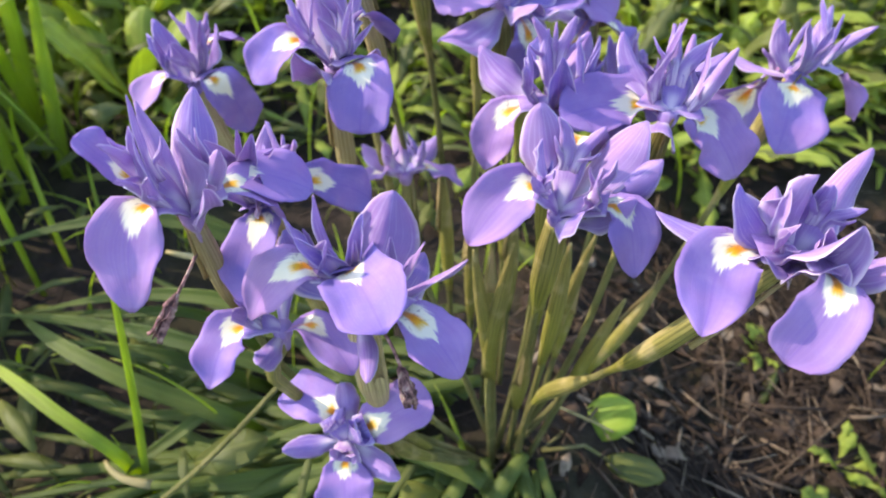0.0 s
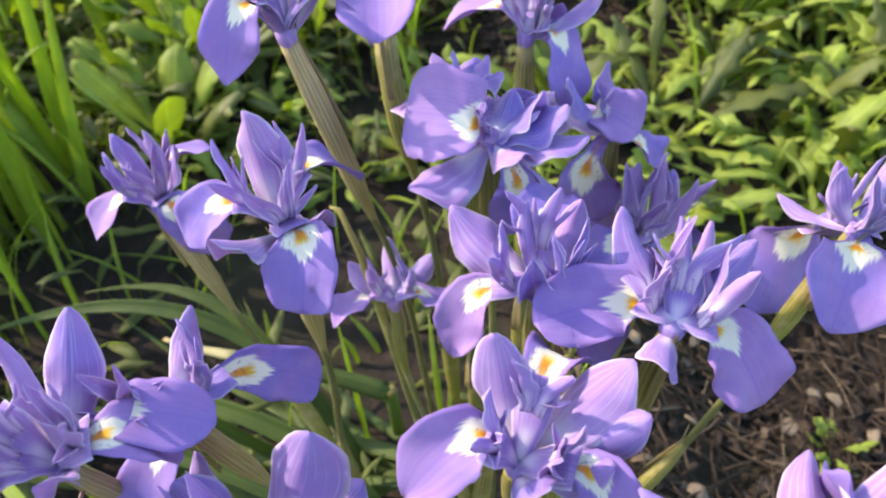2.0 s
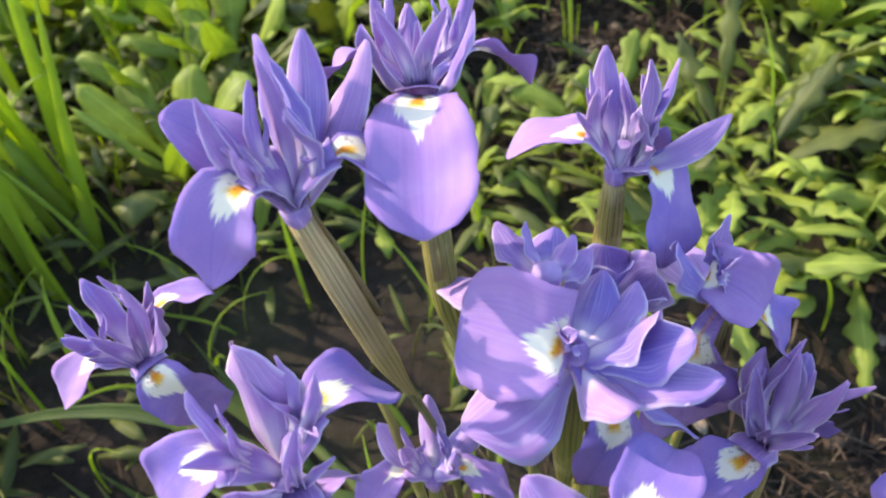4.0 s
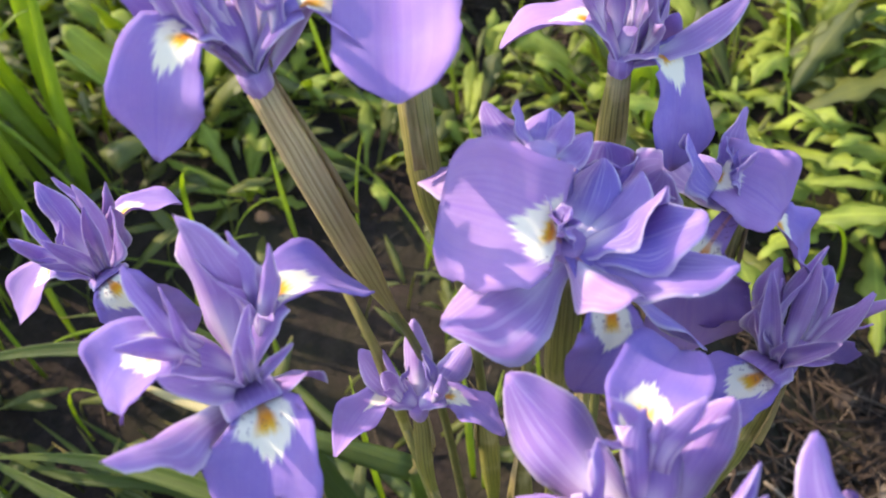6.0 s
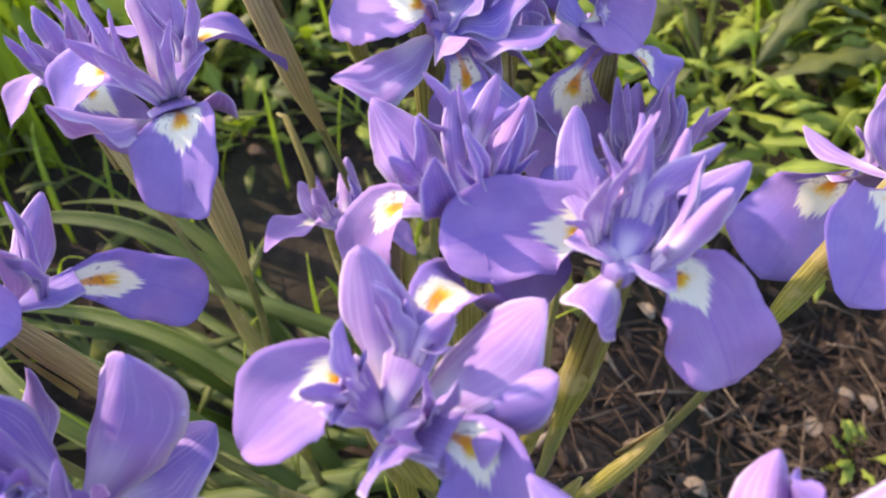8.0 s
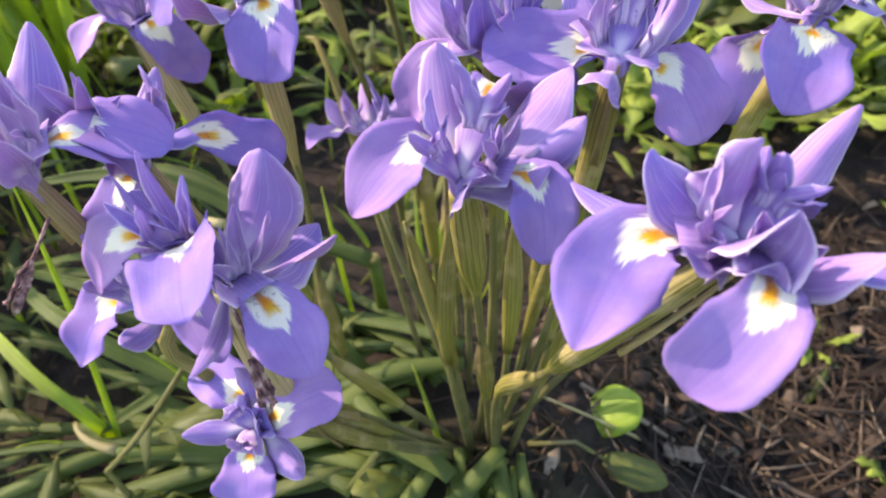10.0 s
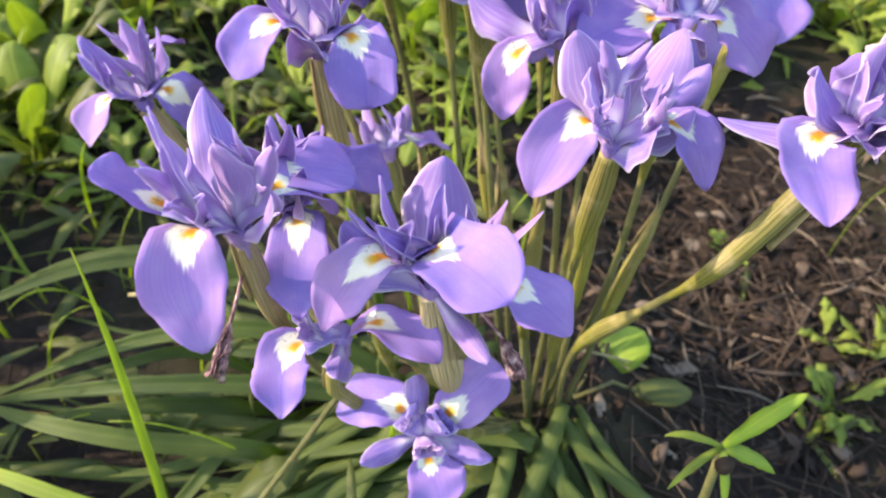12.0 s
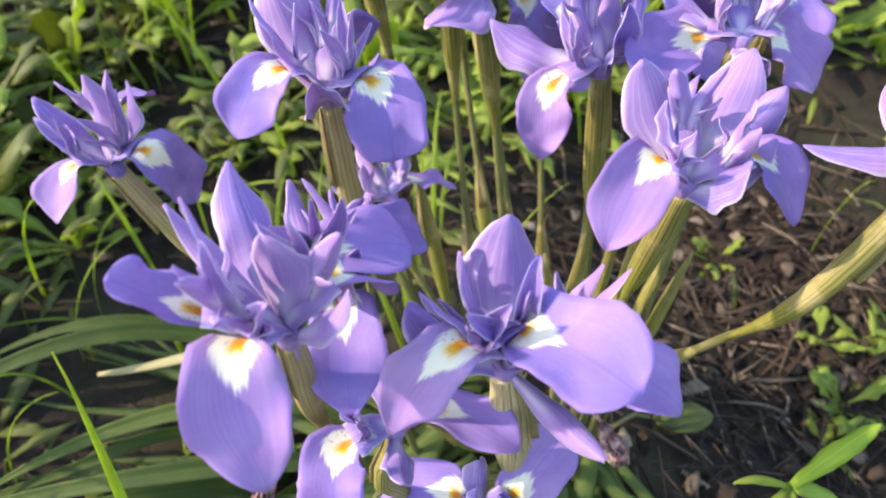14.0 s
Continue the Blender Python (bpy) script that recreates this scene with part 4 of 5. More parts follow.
def weeds():
    kinds = [rosette(1, 13, 0.115, 0.021, 5, 0.55, (12, 66), "lobed_weed", "leafy yellow-green weed with lobed leaves"),
             rosette(2, 12, 0.10, 0.024, 4, 0.48, (15, 72), "lobed_weed", "leafy yellow-green weed with lobed leaves"),
             rosette(3, 8, 0.11, 0.026, 0, 0.0, (45, 82), "broad_weed", "upright weed with broad bright green leaves"),
             rosette(4, 11, 0.066, 0.0115, 0, 0.0, (10, 60), "small_weed", "low weed with small oval green leaves"),
             rosette(5, 13, 0.06, 0.014, 3, 0.5, (5, 55), "small_weed", "low weed with small lobed green leaves")]
    rng = random.Random(19)
    spots = [(0.24, 0.71, 2), (0.14, 0.60, 0), (0.25, 0.57, 1), (0.155, 0.54, 0), (0.10, 0.73, 1), (0.32, 0.77, 2), (0.30, 0.65, 0), (0.20, 0.64, 1), (0.36, 0.58, 0), (0.30, 0.50, 4), (0.08, 0.52, 3), (0.03, 0.50, 3),
             (0.22, 0.48, 0), (0.40, 0.68, 2), (0.18, 0.78, 2), (0.42, 0.50, 1), (0.02, 0.58, 3), (-0.05, 0.52, 3), (-0.11, 0.50, 3), (-0.05, 0.62, 4), (-0.19, 0.46, 4), (-0.20, 0.56, 0), (-0.25, 0.50, 3),
             (-0.26, 0.505, 2), (-0.17, 0.68, 1), (-0.30, 0.66, 2), (-0.38, 0.60, 3), (-0.08, 0.72, 0), (-0.02, 0.80, 1), (0.08, 0.84, 0), (-0.33, 0.52, 4), (-0.20, 0.80, 0), (-0.36, 0.82, 2), (0.28, 0.84, 1), (0.44, 0.82, 0),
             (0.50, 0.62, 0), (0.48, 0.42, 4), (0.29, 0.19, 4), (0.27, 0.15, 3), (0.52, 0.30, 3), (0.205, 0.185, 4), (0.238, 0.225, 4), (0.255, 0.20, 3), (0.20, 0.155, 3), (0.225, 0.30, 4), (-0.28, 0.22, 4), (-0.30, 0.14, 3), (-0.24, 0.10, 4)]
    for i in range(120):
        x, y = rng.uniform(-0.62, 0.66), rng.uniform(0.30, 1.12)
        if y < 0.46 and -0.30 < x < 0.42 or math.hypot(x - 0.03, y - 0.71) < 0.12:
            continue
        spots.append((x, y, rng.choice((0, 1, 4, 4, 2) if x > 0.03 else (3, 4, 3, 0, 2))))
    used = set()
    for x, y, k in spots:
        if math.hypot((x - 0.03) / 0.10, (y - 0.71) / 0.075) < 1.0:
            continue
        x, y = x + rng.uniform(-0.012, 0.012), y + rng.uniform(-0.012, 0.012)
        m = pose(x, y, ground_z(x, y) - 0.002, rng.uniform(-8, 8), rng.uniform(-8, 8), rng.uniform(0, 360)) @ Matrix.Scale(rng.uniform(0.8, 1.2) * (0.6 if x > 0.195 and y < 0.30 and y > 0.17 else 0.45 if x > 0.1 and y < 0.36 else 1.1 if x > 0.05 and k < 2 else 1.0), 4)
        if k in used:
            ob = copy_thing(kinds[k], m)
            ob.matrix_basis = m
        else:
            kinds[k].matrix_basis = m
            used.add(k)


def undergrowth():
    """Small leaves that nobody could count, between the larger weeds."""
    rng = random.Random(23)
    pieces, sun_tinted = [], []
    pieces_left = 6800
    while len(pieces) + len(sun_tinted) < pieces_left:
        x, y = rng.uniform(-0.75, 0.75), rng.uniform(0.02, 1.25)
        bare = step(x, 0.0, 0.09) * (1 - step(y, 0.40, 0.53))
        bare = max(bare, math.exp(-((x - 0.03) / 0.10) ** 4 - ((y - 0.71) / 0.07) ** 4) * 0.93)
        near = math.exp(-((x - 0.05) / 0.11) ** 4 - ((y - 0.23) / 0.13) ** 4)
        dusk = math.exp(-((x + 0.14) / 0.17) ** 2 - ((y - 0.32) / 0.12) ** 2) * 0.93
        dusk = max(dusk, math.exp(-((x + 0.13) / 0.15) ** 2 - ((y - 0.50) / 0.14) ** 2) * 0.62)
        if rng.random() < max(bare * 0.985, near, dusk):
            continue
        z = ground_z(x, y)
        shape = rng.random() * (0.68 if x < -0.02 and y < 0.5 or y < 0.17 else 0.72 if x > 0.02 else 1.0)
        l = rng.uniform(0.010, 0.026) * (1.6 if shape < 0.62 else 1.0) * rng.choice((0.8, 1.0, 1.0, 1.7))
        l = min(l, 0.042)
        a = rng.uniform(0, 6.28)
        d = Vector((math.cos(a), math.sin(a), 0))
        e = Vector((-d.y, d.x, 0))
        h = rng.uniform(0.002, 0.05) * (1 - 0.6 * bare)
        if y < 0.1 and h > 0.02:
            h = 0.02
        root = Vector((x, y, z + h))
        tip = root + d * l + Vector((0, 0, rng.uniform(-0.006, 0.012)))
        mid = root.lerp(tip, 0.5) + Vector((0, 0, 0.003))
        line = [root, root.lerp(mid, 0.6), mid, mid.lerp(tip, 0.5), tip]
        w = l * (rng.uniform(0.12, 0.30) if shape < 0.62 else rng.uniform(0.35, 0.75))
        # Sunlight put into the colour: right-hand leaves take the lighter, yellower material.
        into = sun_tinted if (x > 0.02 + 0.08 * noise.noise(Vector((x * 6, y * 6, 4))) and y > 0.35) else pieces
        if into is sun_tinted and rng.random() < 0.4:
            pieces_left -= 1
            continue
        into.append(blade(line, [0, 0.25, 0.5, 0.75, 1.0], e, lambda v: max(0.0003, 0.5 * w * math.sin(math.pi * (0.06 + 0.92 * v)) ** 0.7), rng.uniform(-0.2, 0.5), rng, 0.0004, 0.0006, 2))
        if h > 0.012 and rng.random() < 0.6:
            foot = Vector((x - d.x * 0.01, y - d.y * 0.01, z - 0.002))
            into.append(tube([foot, foot.lerp(root, 0.6) + Vector((0, 0, 0.003)), root], [0.0006, 0.0005, 0.0004], 4))
    # The remaining leaves keep the darker green, which stands in for shade.
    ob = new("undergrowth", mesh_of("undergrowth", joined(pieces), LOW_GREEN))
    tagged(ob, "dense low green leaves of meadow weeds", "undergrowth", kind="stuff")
    ob = new("sunny_undergrowth", mesh_of("sunny_undergrowth", joined(sun_tinted), WEED))
    tagged(ob, "low meadow leaves tinted yellow-green as if in full sun", "undergrowth", kind="stuff")


def thin_grass():
    rng = random.Random(29)
    pieces = []
    for i in range(900):
        x, y = rng.uniform(-0.8, 0.8), rng.uniform(0.0, 1.3)
        bare = step(x, 0.0, 0.09) * (1 - step(y, 0.40, 0.53))
        near = math.exp(-((x - 0.03) / 0.09) ** 2 - ((y - 0.18) / 0.09) ** 2)
        if rng.random() < max(bare * 0.96, near) or (y < 0.14 and abs(x) < 0.25):
            continue
        root = Vector((x, y, ground_z(x, y) - 0.002))
        pieces.append(grass_blade(rng, root, rng.uniform(0.02, 0.11), rng.uniform(0.01, 0.07), rng.uniform(0, 6.28), rng.uniform(0.0015, 0.004)))
    tagged(new("meadow_grass", mesh_of("meadow_grass", joined(pieces), GRASS)), "fine short green meadow grass", "grass", kind="stuff")


def outer_meadow():
    """Coarser grass further out, thinning with distance."""
    rng = random.Random(37)
    pieces = []
    while len(pieces) < 9000:
        r, a = 0.62 + abs(rng.gauss(0, 1.1)), rng.uniform(0, 6.28)
        x, y = 0.02 + r * math.cos(a), 0.50 + r * math.sin(a)
        if abs(x) < 0.72 and 0.0 < y < 1.15 or math.hypot(x, y) < 0.32:
            continue
        root = Vector((x, y, ground_z(x, y) - 0.002))
        h = rng.uniform(0.03, 0.12)
        d = Vector((rng.gauss(0, 0.5), rng.gauss(0, 0.5), 0)) * h
        line = [root, root + Vector((0, 0, 0.6 * h)) + d * 0.25, root + Vector((0, 0, h)) + d]
        w = rng.uniform(0.004, 0.012)
        pieces.append(blade(line, [0, 0.5, 1.0], Vector((rng.uniform(-1, 1), rng.uniform(-1, 1), 0.01)).normalized(), lambda v: max(0.0003, 0.5 * w * (1 - v ** 2)), 0.3, rng, 0.0004, 0.0, 2))
    tagged(new("outer_meadow", mesh_of("outer_meadow", joined(pieces), GRASS)), "short green meadow grass round the clump", "grass", kind="stuff")


def litter():
    """Twigs, straw and dead leaf scraps on the bare soil."""
    rng = random.Random(31)
    sticks, scraps, loose = [], [], 0
    for i in range(2600):
        if i < 1500:
            x, y = rng.gauss(0.20, 0.11), rng.gauss(0.27, 0.10)
        elif i < 1950:
            x, y = rng.gauss(0.03, 0.06), rng.gauss(0.71, 0.05)
        else:
            x, y = rng.uniform(-0.5, 0.6), rng.uniform(0.05, 1.0)
        if x < 0.04 and y < 0.4 and i < 1500:
            continue
        z = ground_z(x, y)
        a, l = rng.uniform(0, 6.28), rng.uniform(0.008, 0.05) * (1 if rng.random() < 0.85 else 1.8)
        d = Vector((math.cos(a), math.sin(a), 0))
        p = Vector((x, y, z + rng.uniform(0.0005, 0.006)))
        q = p + d * l
        q.z = ground_z(q.x, q.y) + rng.uniform(0.0005, 0.009)
        m = p.lerp(q, 0.5) + Vector((rng.uniform(-0.003, 0.003), rng.uniform(-0.003, 0.003), rng.uniform(0, 0.003)))
        r = rng.uniform(0.0003, 0.0009) * (1 if rng.random() < 0.93 else 1.8)
        piece = tube([p, m, q], [r, r, r * 0.7], 4)
        if i < 1500 and l > 0.028 and 0.06 < x < 0.34 and 0.08 < y < 0.38 and loose < 180:
            loose += 1
            tagged(new("dry_twig", mesh_of("dry_twig", piece, LITTER)), "thin dry brown twig lying on the bare soil", "twig", "dry twigs on the soil")
        else:
            sticks.append(piece)
        if i % 4 == 0:
            w = rng.uniform(0.004, 0.011)
            e = Vector((-d.y, d.x, rng.uniform(-0.5, 0.5))).normalized()
            s = p + Vector((rng.uniform(-0.02, 0.02), rng.uniform(-0.02, 0.02), 0))
            s.z = ground_z(s.x, s.y) + 0.003
            ln = [s, s + d * 0.004 + Vector((0, 0, 0.002)), s + d * 0.009 + Vector((0, 0, rng.uniform(0, 0.004))), s + d * 0.014]
            scraps.append(blade(ln, [0, 0.33, 0.66, 1], e, lambda v: max(0.0005, 0.5 * w * math.sin(math.pi * (0.1 + 0.85 * v))), rng.uniform(-0.5, 0.6), rng, 0.0005, 0.0012, 3))
    tagged(new("dry_twigs", mesh_of("dry_twigs", joined(sticks), LITTER)), "dry brown twigs and straw on bare soil", "litter", kind="stuff")
    tagged(new("dead_leaf_scraps", mesh_of("dead_leaf_scraps", joined(scraps), LITTER)), "curled brown dead leaf scraps on bare soil", "litter", kind="stuff")


grass_tufts()
weeds()
undergrowth()
thin_grass()
outer_meadow()
litter()


# ---- single small things ----
def seedling():
    rng = random.Random(5)
    c = Vector((0.066, 0.104, 0.128))
    foot = Vector((0.075, 0.11, ground_z(0.075, 0.11)))
    ob = thing("seedling", foot, "bright green seedling with narrow toothed leaves", "weed")
    part("stem", tube([foot, foot.lerp(c, 0.5) + Vector((0.003, 0.002, 0)), c], [0.0022, 0.0018, 0.0015], 8), STEM, ob)
    for tip, w in (((0.088, 0.102, 0.153), 0.0070), ((0.046, 0.109, 0.137), 0.0036), ((0.044, 0.098, 0.122), 0.0034), ((0.083, 0.095, 0.116), 0.0075), ((0.062, 0.090, 0.112), 0.0040)):
        tip = Vector(tip)
        d = tip - c
        side = Vector((0, 0, 1)).cross(d).normalized()
        line = [bezier([c, c + d * 0.4 + Vector((0, 0, 0.004)), c + d * 0.75 + Vector((0, 0, 0.005)), tip], i / 16) for i in range(17)]
        part("leaf", blade(line, [i / 16 for i in range(17)], side, lambda v: max(0.0003, 0.5 * w * math.sin(math.pi * (0.08 + 0.92 * v)) ** 0.7 * (1 - 0.14 * (1 - (6 * v) % 1.0))), 0.3, rng, 0.0005, 0.0004, 4), SEEDLING if w > 0.0039 else WEED, ob)


    bud = tube([c - Vector((0.002, 0.004, 0.008)), c - Vector((0.002, 0.005, 0.004)), c - Vector((0.002, 0.006, 0.0)), c - Vector((0.002, 0.006, -0.002))], [0.001, 0.003, 0.0026, 0.0006], 9)
    part("bud", bud, LITTER, ob, "dry brown bud")


def oval_leaf(name, root, tip, width, material, label):
    rng = random.Random(int(1000 * width))
    root, tip = Vector(root), Vector(tip)
    d = tip - root
    side = Vector((0, 0, 1)).cross(d).normalized()
    line = [bezier([root, root + d * 0.4 + Vector((0, 0, 0.004)), tip - d * 0.2 + Vector((0, 0, 0.003)), tip], i / 14) for i in range(15)]
    foot = Vector((CLUMP.x + 0.02, CLUMP.y, ground_z(CLUMP.x + 0.02, CLUMP.y)))
    ob = thing(name, foot, label, "leaf")
    part("blade", blade(line, [i / 14 for i in range(15)], side, lambda v: max(0.0003, 0.5 * width * math.sin(math.pi * (0.04 + 0.96 * v)) ** 0.6), 0.25, rng, 0.0005, 0.0006, 8), material, ob)
    part("stalk", tube([foot, foot.lerp(root, 0.6) + Vector((0, 0, 0.01)), root], [0.0012, 0.001, 0.0009], 6), STEM, ob)


def curled_leaf(name, pts, width, label):
    rng = random.Random(3)
    line = [bezier([Vector(p) for p in pts], i / 18) for i in range(19)]
    side = Vector((0, 0, 1)).cross(line[-1] - line[0]).normalized()
    foot = line[-1].copy()
    foot.z = ground_z(foot.x, foot.y)
    ob = thing(name, foot, label, "leaf")
    half = lambda v: max(0.0004, 0.5 * width * (1 - 0.8 * max(0.0, v) ** 1.5))
    part("dry_tip", blade(line[:8], [1 - i / 18 for i in range(8)], side, half, 0.6, rng, 0.0005, 0.0004, 6), STRAW_LEAF, ob, "dry straw-coloured leaf tip")
    part("blade", blade(line[7:], [1 - i / 18 for i in range(7, 19)], side, half, 0.5, rng, 0.0005, 0.0004, 6), STRAP, ob, "green leaf blade")
    part("foot", tube([foot - Vector((0, 0, 0.003)), foot.lerp(line[-1], 0.5), line[-1]], [width * 0.3, width * 0.28, width * 0.3], 6), STRAP, ob)


def withered(pts, fat, seed):
    """A shrivelled flower hanging on its dry thread."""
    rng = random.Random(seed)
    pts = [Vector(p) for p in pts]
    line = [bezier(pts, i / 14) for i in range(15)]
    ob = thing("withered_flower", line[0], "shrivelled brown dead iris flower hanging from its stem", "flower")
    part("thread", tube(line[:14], [0.00045] * 14, 6), WITHERED, ob)
    strips = []
    for k in range(7):
        axis = (line[-1] - line[9]).normalized()
        side = Matrix.Rotation(0.9 * k, 3, axis) @ axis.orthogonal().normalized()
        push = side.cross(axis)
        run = [line[i] + push * (fat * (i - 8) / 4.0) + Vector((rng.uniform(-1, 1), rng.uniform(-1, 1), rng.uniform(-1, 1))) * 0.0005 for i in range(8, 15)]
        strips.append(blade(run, [i / 6 for i in range(7)], side, lambda v: 0.0004 + 0.0008 * math.sin(math.pi * (0.1 + 0.8 * v)), 0.6, rng, 0.00025, 0.0008, 4, rng.uniform(-2, 2), 1.4, 0.001))
    part("shrivelled_petals", joined(strips), WITHERED, ob)


def shoot(seed, root, foot, tip, fat):
    """A slim closed bud in its sheath, standing among the stems."""
    rng = random.Random(seed)
    root, foot, tip = Vector(root), Vector(foot), Vector(tip)
    root.z = ground_z(root.x, root.y) - 0.003
    ob = thing("iris_bud", root, "closed iris bud in a striped yellow-green sheath", "flower bud", "iris buds among the stems")
    line = stem_line(root, [foot], tip, 16)
    part("stem", tube(line[:11], [0.0014] * 11, 8), STEM, ob)
    up = line[8:]
    prof = [0.0006 + fat * math.sin(math.pi * min(1.0, 0.12 + 0.88 * i / (len(up) - 1))) ** 0.8 for i in range(len(up))]
    part("sheath", tube(up, prof, 10, 0.75, rng.uniform(0, 3)), BRACT, ob)


def stalk(pts, radius, label):
    line = [bezier([Vector(p) for p in pts], i / 14) for i in range(15)]
    foot = line[-1].copy()
    foot.z = ground_z(foot.x, foot.y) - 0.002
    ob = thing("grass_stalk", foot, label, "grass")
    part("stalk", tube(line + [line[-1].lerp(foot, 0.5), foot], [radius * (0.7 + 0.3 * i / 16) for i in range(17)], 7), STEM, ob)


def lone_blade(seed, pts, width, material, label, ob=None, exact=False):
    """One grass or strap blade along a given bow, from its root to its tip; exact: it passes through all the points."""
    rng = random.Random(seed)
    pts = [Vector(p) for p in pts]
    pts[0].z = ground_z(pts[0].x, pts[0].y) - 0.003
    ob = ob or thing("grass_shoot", pts[0], label, "grass")
    line = stem_line(pts[0], pts[1:-1], pts[-1], 26) if exact else [bezier(pts, i / 20) for i in range(21)]
    last = len(line) - 1
    run = line[-1] - line[0]
    side = run.cross(Vector((0.0, -0.6, 0.8))).normalized()
    half = lambda v: max(0.0003, 0.5 * width * (0.7 + 0.3 * step(v, 0, 0.25)) * (1 - max(0.0, (v - 0.5) / 0.5) ** 1.6))
    part("blade", blade(line, [i / last for i in range(last + 1)], side, half, 0.35, rng, 0.0005, 0.0004, 6, rng.uniform(-0.3, 0.3)), material, ob)


for n, (foot, tip, fat) in enumerate((((0.018, 0.168, 0.135), (0.023, 0.165, 0.203), 0.0026), ((0.040, 0.169, 0.15), (0.041, 0.164, 0.204), 0.0026), ((0.051, 0.169, 0.115), (0.064, 0.166, 0.175), 0.0024),
                                      ((0.020, 0.170, 0.12), (0.010, 0.165, 0.200), 0.0022), ((0.046, 0.190, 0.12), (0.058, 0.195, 0.18), 0.0022), ((-0.028, 0.242, 0.194), (-0.038, 0.250, 0.208), 0.0012))):
    shoot(60 + n, CLUMP + Vector((foot[0] - CLUMP.x, foot[1] - CLUMP.y, 0)) * 0.5, foot, tip, fat)
stalk([(-0.051, 0.133, 0.173), (-0.07, 0.134, 0.145), (-0.09, 0.135, 0.115), (-0.116, 0.136, 0.085)], 0.0013, "thin grey-green stalk leaning out of the iris clump")
lone_blade(1, [(-0.150, 0.170, 0.0), (-0.140, 0.174, 0.07), (-0.125, 0.178, 0.14), (-0.116, 0.177, 0.212)], 0.0048, GRASS, "single upright bright green grass blade")
lone_blade(2, [(-0.1466, 0.1732, 0.0350), (-0.1558, 0.1728, 0.0600), (-0.1778, 0.1823, 0.0750), (-0.2190, 0.2091, 0.0750), (-0.2673, 0.2406, 0.0600)], 0.0062, GRASS, "broad bright green grass blade lying over the leaves", None, True)
lone_blade(3, [(-0.02, 0.190, 0.0), (-0.07, 0.198, 0.105), (-0.15, 0.215, 0.105), (-0.245, 0.250, 0.07)], 0.0082, STRAP, "", leaf_clump)
lone_blade(4, [(-0.02, 0.200, 0.0), (-0.06, 0.225, 0.12), (-0.13, 0.242, 0.11), (-0.215, 0.236, 0.085)], 0.0085, STRAP, "", leaf_clump)
lone_blade(5, [(-0.04, 0.230, 0.0), (-0.08, 0.27, 0.12), (-0.15, 0.298, 0.13), (-0.26, 0.255, 0.10)], 0.0080, STRAP, "", leaf_clump)
lone_blade(6, [(-0.06, 0.240, 0.0), (-0.09, 0.28, 0.09), (-0.13, 0.317, 0.105), (-0.21, 0.305, 0.09)], 0.0080, STRAP, "", leaf_clump)
lone_blade(20, [(-0.0903, 0.1993, 0.0500), (-0.1002, 0.1893, 0.0620), (-0.1310, 0.1942, 0.0750), (-0.1568, 0.2001, 0.0850), (-0.1906, 0.2177, 0.0850), (-0.2354, 0.2542, 0.0700)], 0.0095, STRAP, "", leaf_clump, True)
lone_blade(21, [(-0.0807, 0.2406, 0.0600), (-0.1194, 0.2345, 0.0850), (-0.1661, 0.2325, 0.0900), (-0.2200, 0.2446, 0.0750)], 0.0062, STRAP, "", leaf_clump, True)
lone_blade(22, [(-0.0872, 0.2330, 0.0500), (-0.1326, 0.2218, 0.0650), (-0.1663, 0.2244, 0.0720), (-0.2087, 0.2366, 0.0650)], 0.0085, STRAP, "", leaf_clump, True)
lone_blade(23, [(-0.1095, 0.2127, 0.0400), (-0.1112, 0.1971, 0.0600), (-0.1329, 0.1818, 0.0550), (-0.1550, 0.1708, 0.0450), (-0.1792, 0.1614, 0.0350)], 0.0065, STRAP, "", leaf_clump, True)
lone_blade(24, [(-0.0707, 0.2286, 0.0300), (-0.1045, 0.2076, 0.0450), (-0.1392, 0.1993, 0.0500), (-0.1780, 0.2069, 0.0450)], 0.0075, STRAP, "", leaf_clump, True)
lone_blade(25, [(-0.0422, 0.1901, 0.0300), (-0.0606, 0.1696, 0.0500), (-0.0930, 0.1611, 0.0550), (-0.1178, 0.1609, 0.0500), (-0.1418, 0.1564, 0.0450)], 0.0085, STRAP, "", leaf_clump, True)
lone_blade(26, [(-0.0554, 0.2034, 0.0300), (-0.0737, 0.1847, 0.0500), (-0.1041, 0.1757, 0.0550), (-0.1360, 0.1879, 0.0500)], 0.0080, STRAP, "", leaf_clump, True)
lone_blade(7, [(0.010, 0.170, 0.0), (0.004, 0.178, 0.05), (-0.001, 0.172, 0.075), (-0.004, 0.150, 0.055)], 0.0075, STRAP, "", leaf_clump)
lone_blade(8, [(-0.29, 0.430, 0.0), (-0.285, 0.44, 0.07), (-0.278, 0.46, 0.14), (-0.275, 0.485, 0.21)], 0.0125, GRASS, "broad upright yellow-green grass blade")
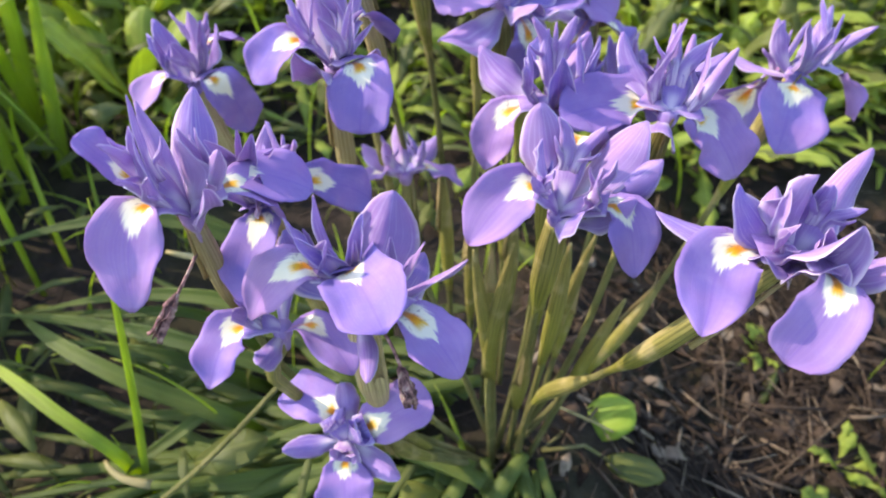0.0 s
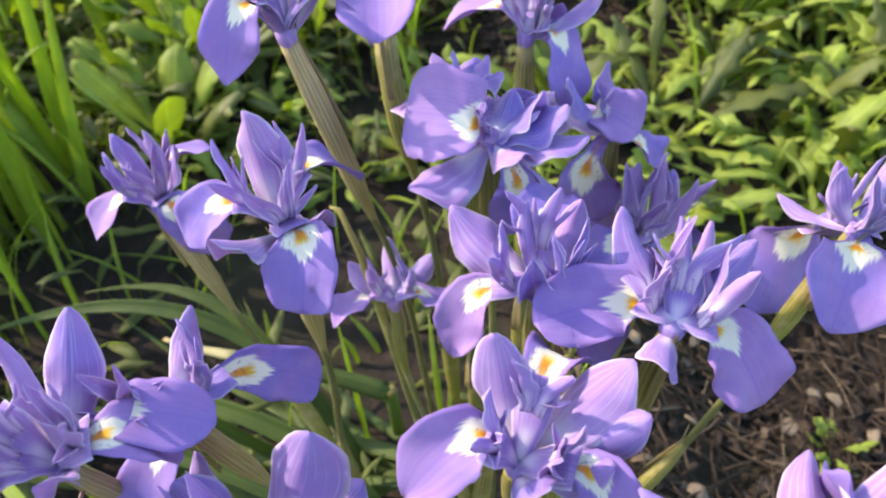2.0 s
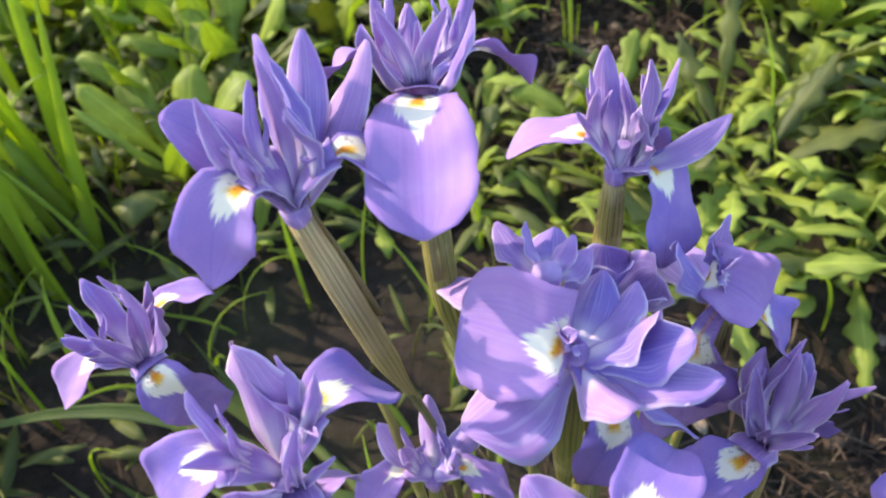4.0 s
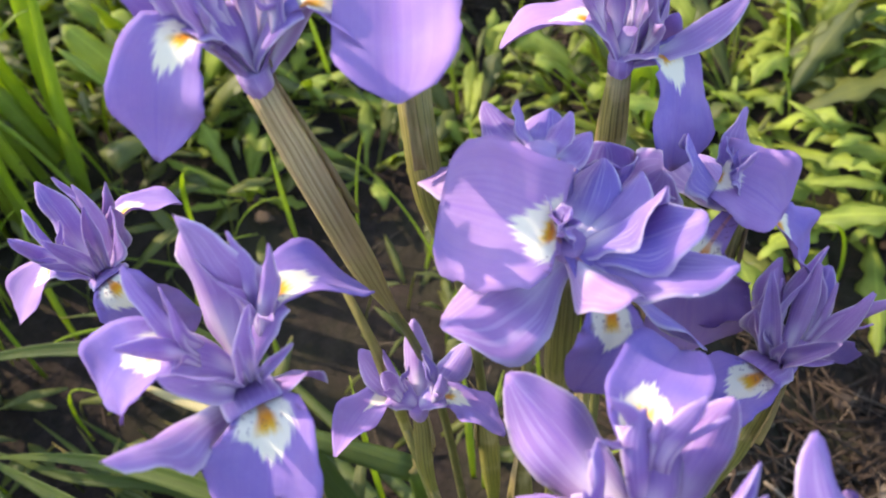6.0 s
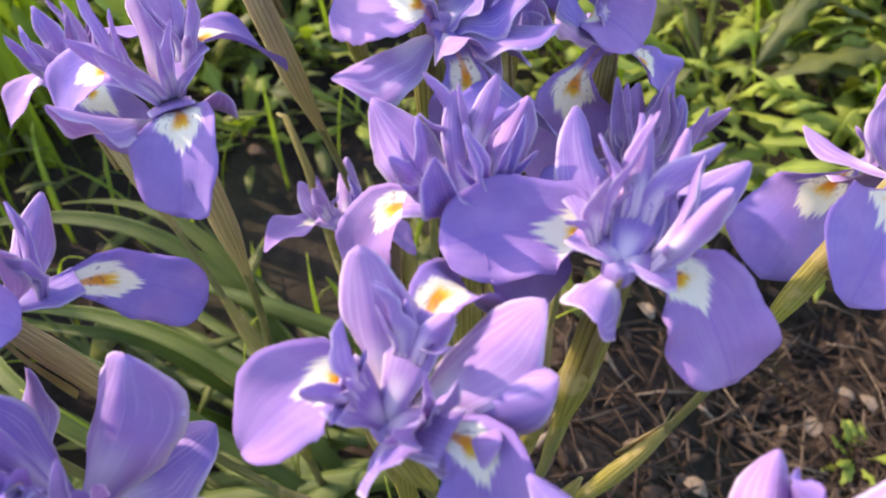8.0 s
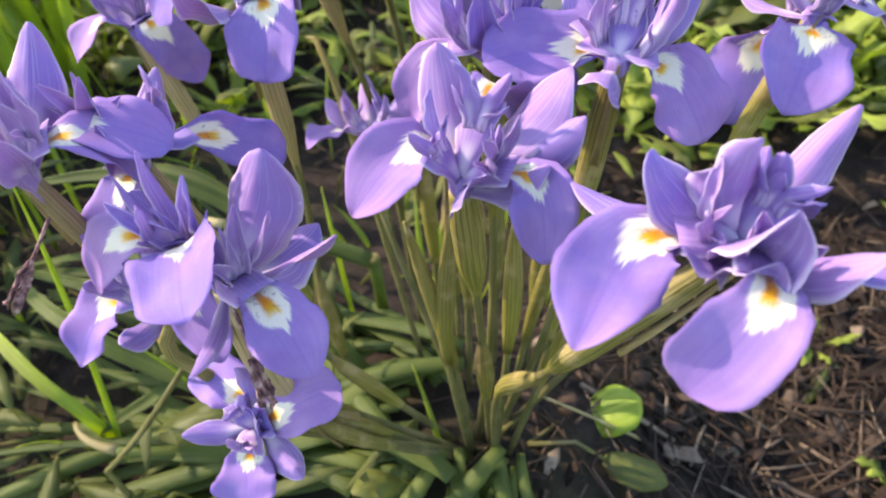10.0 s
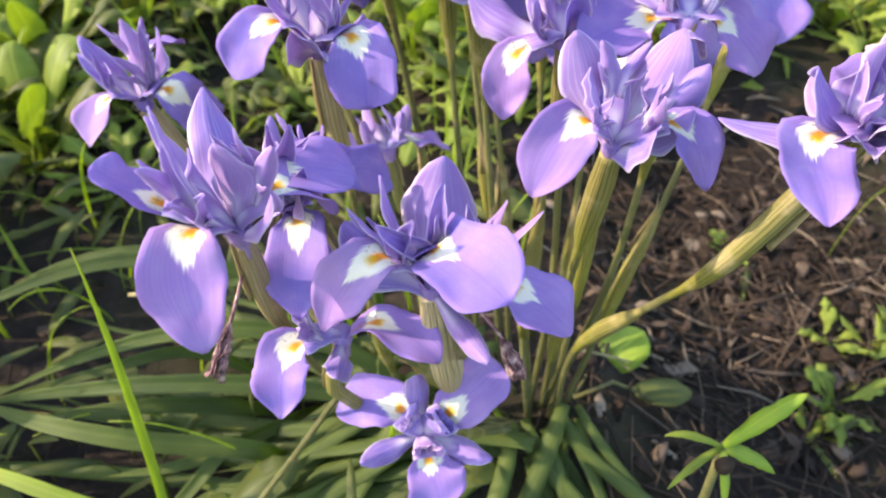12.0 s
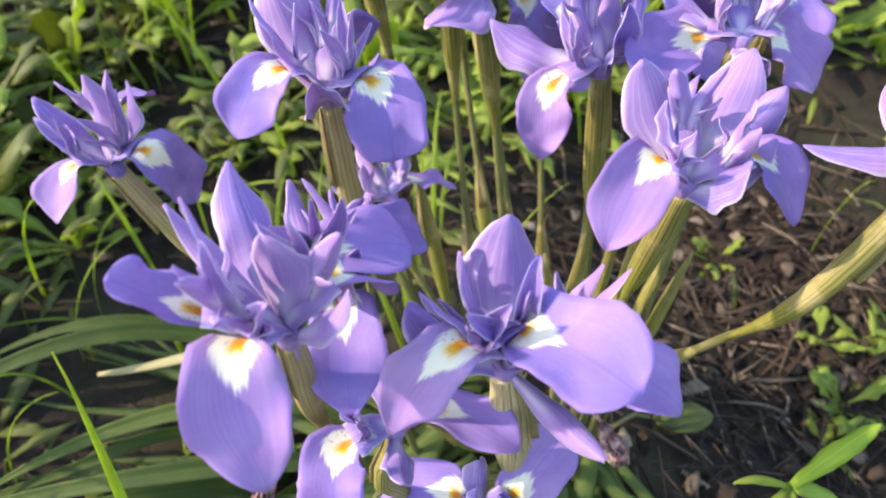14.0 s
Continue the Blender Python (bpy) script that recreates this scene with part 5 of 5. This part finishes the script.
lone_blade(9, [(-0.31, 0.400, 0.0), (-0.312, 0.41, 0.07), (-0.315, 0.42, 0.13), (-0.32, 0.45, 0.20)], 0.0110, GRASS, "broad upright yellow-green grass blade")
lone_blade(10, [(-0.33, 0.480, 0.0), (-0.325, 0.49, 0.08), (-0.32, 0.51, 0.15), (-0.33, 0.54, 0.23)], 0.0130, GRASS, "broad upright yellow-green grass blade")


def dry_twig(pts, radius):
    line = [bezier([Vector(p) for p in pts], i / 14) for i in range(15)]
    ob = thing("dry_twig", line[-1], "thin dry brown twig leaning against the stems", "twig")
    part("stalk", tube(line, [radius * (0.6 + 0.4 * i / 14) for i in range(15)], 6), STRAW_LEAF, ob)


dry_twig([(0.054, 0.188, 0.075), (0.071, 0.191, 0.060), (0.093, 0.197, 0.035), (0.116, 0.208, 0.000)], 0.0009)
seedling()
oval_leaf("round_leaf", (0.070, 0.200, 0.030), (0.100, 0.208, 0.046), 0.026, SEEDLING, "round bright green leaf beside the iris stems")
oval_leaf("oval_leaf", (0.082, 0.180, 0.040), (0.110, 0.172, 0.036), 0.018, LOW_GREEN, "oval dark green leaf low beside the clump")
curled_leaf("pale_dead_leaf", [(-0.1580, 0.1684, 0.0600), (-0.1520, 0.1585, 0.0600), (-0.1345, 0.1534, 0.0580), (-0.1180, 0.1572, 0.0560), (-0.0926, 0.1672, 0.0500), (-0.0637, 0.1843, 0.0400)], 0.0085, "curled pale straw-coloured dead leaf tip")
curled_leaf("yellowed_leaf", [(-0.149, 0.272, 0.096), (-0.125, 0.265, 0.096), (-0.095, 0.257, 0.105), (-0.056, 0.255, 0.100), (-0.031, 0.255, 0.085)], 0.011, "yellowing iris leaf with a pale curled tip")
withered([(-0.064, 0.132, 0.232), (-0.066, 0.129, 0.228), (-0.071, 0.124, 0.221), (-0.077, 0.119, 0.212)], 0.0009, 1)
withered([(-0.016, 0.113, 0.225), (-0.012, 0.107, 0.224), (-0.009, 0.102, 0.219), (-0.008, 0.099, 0.210)], 0.0009, 2)
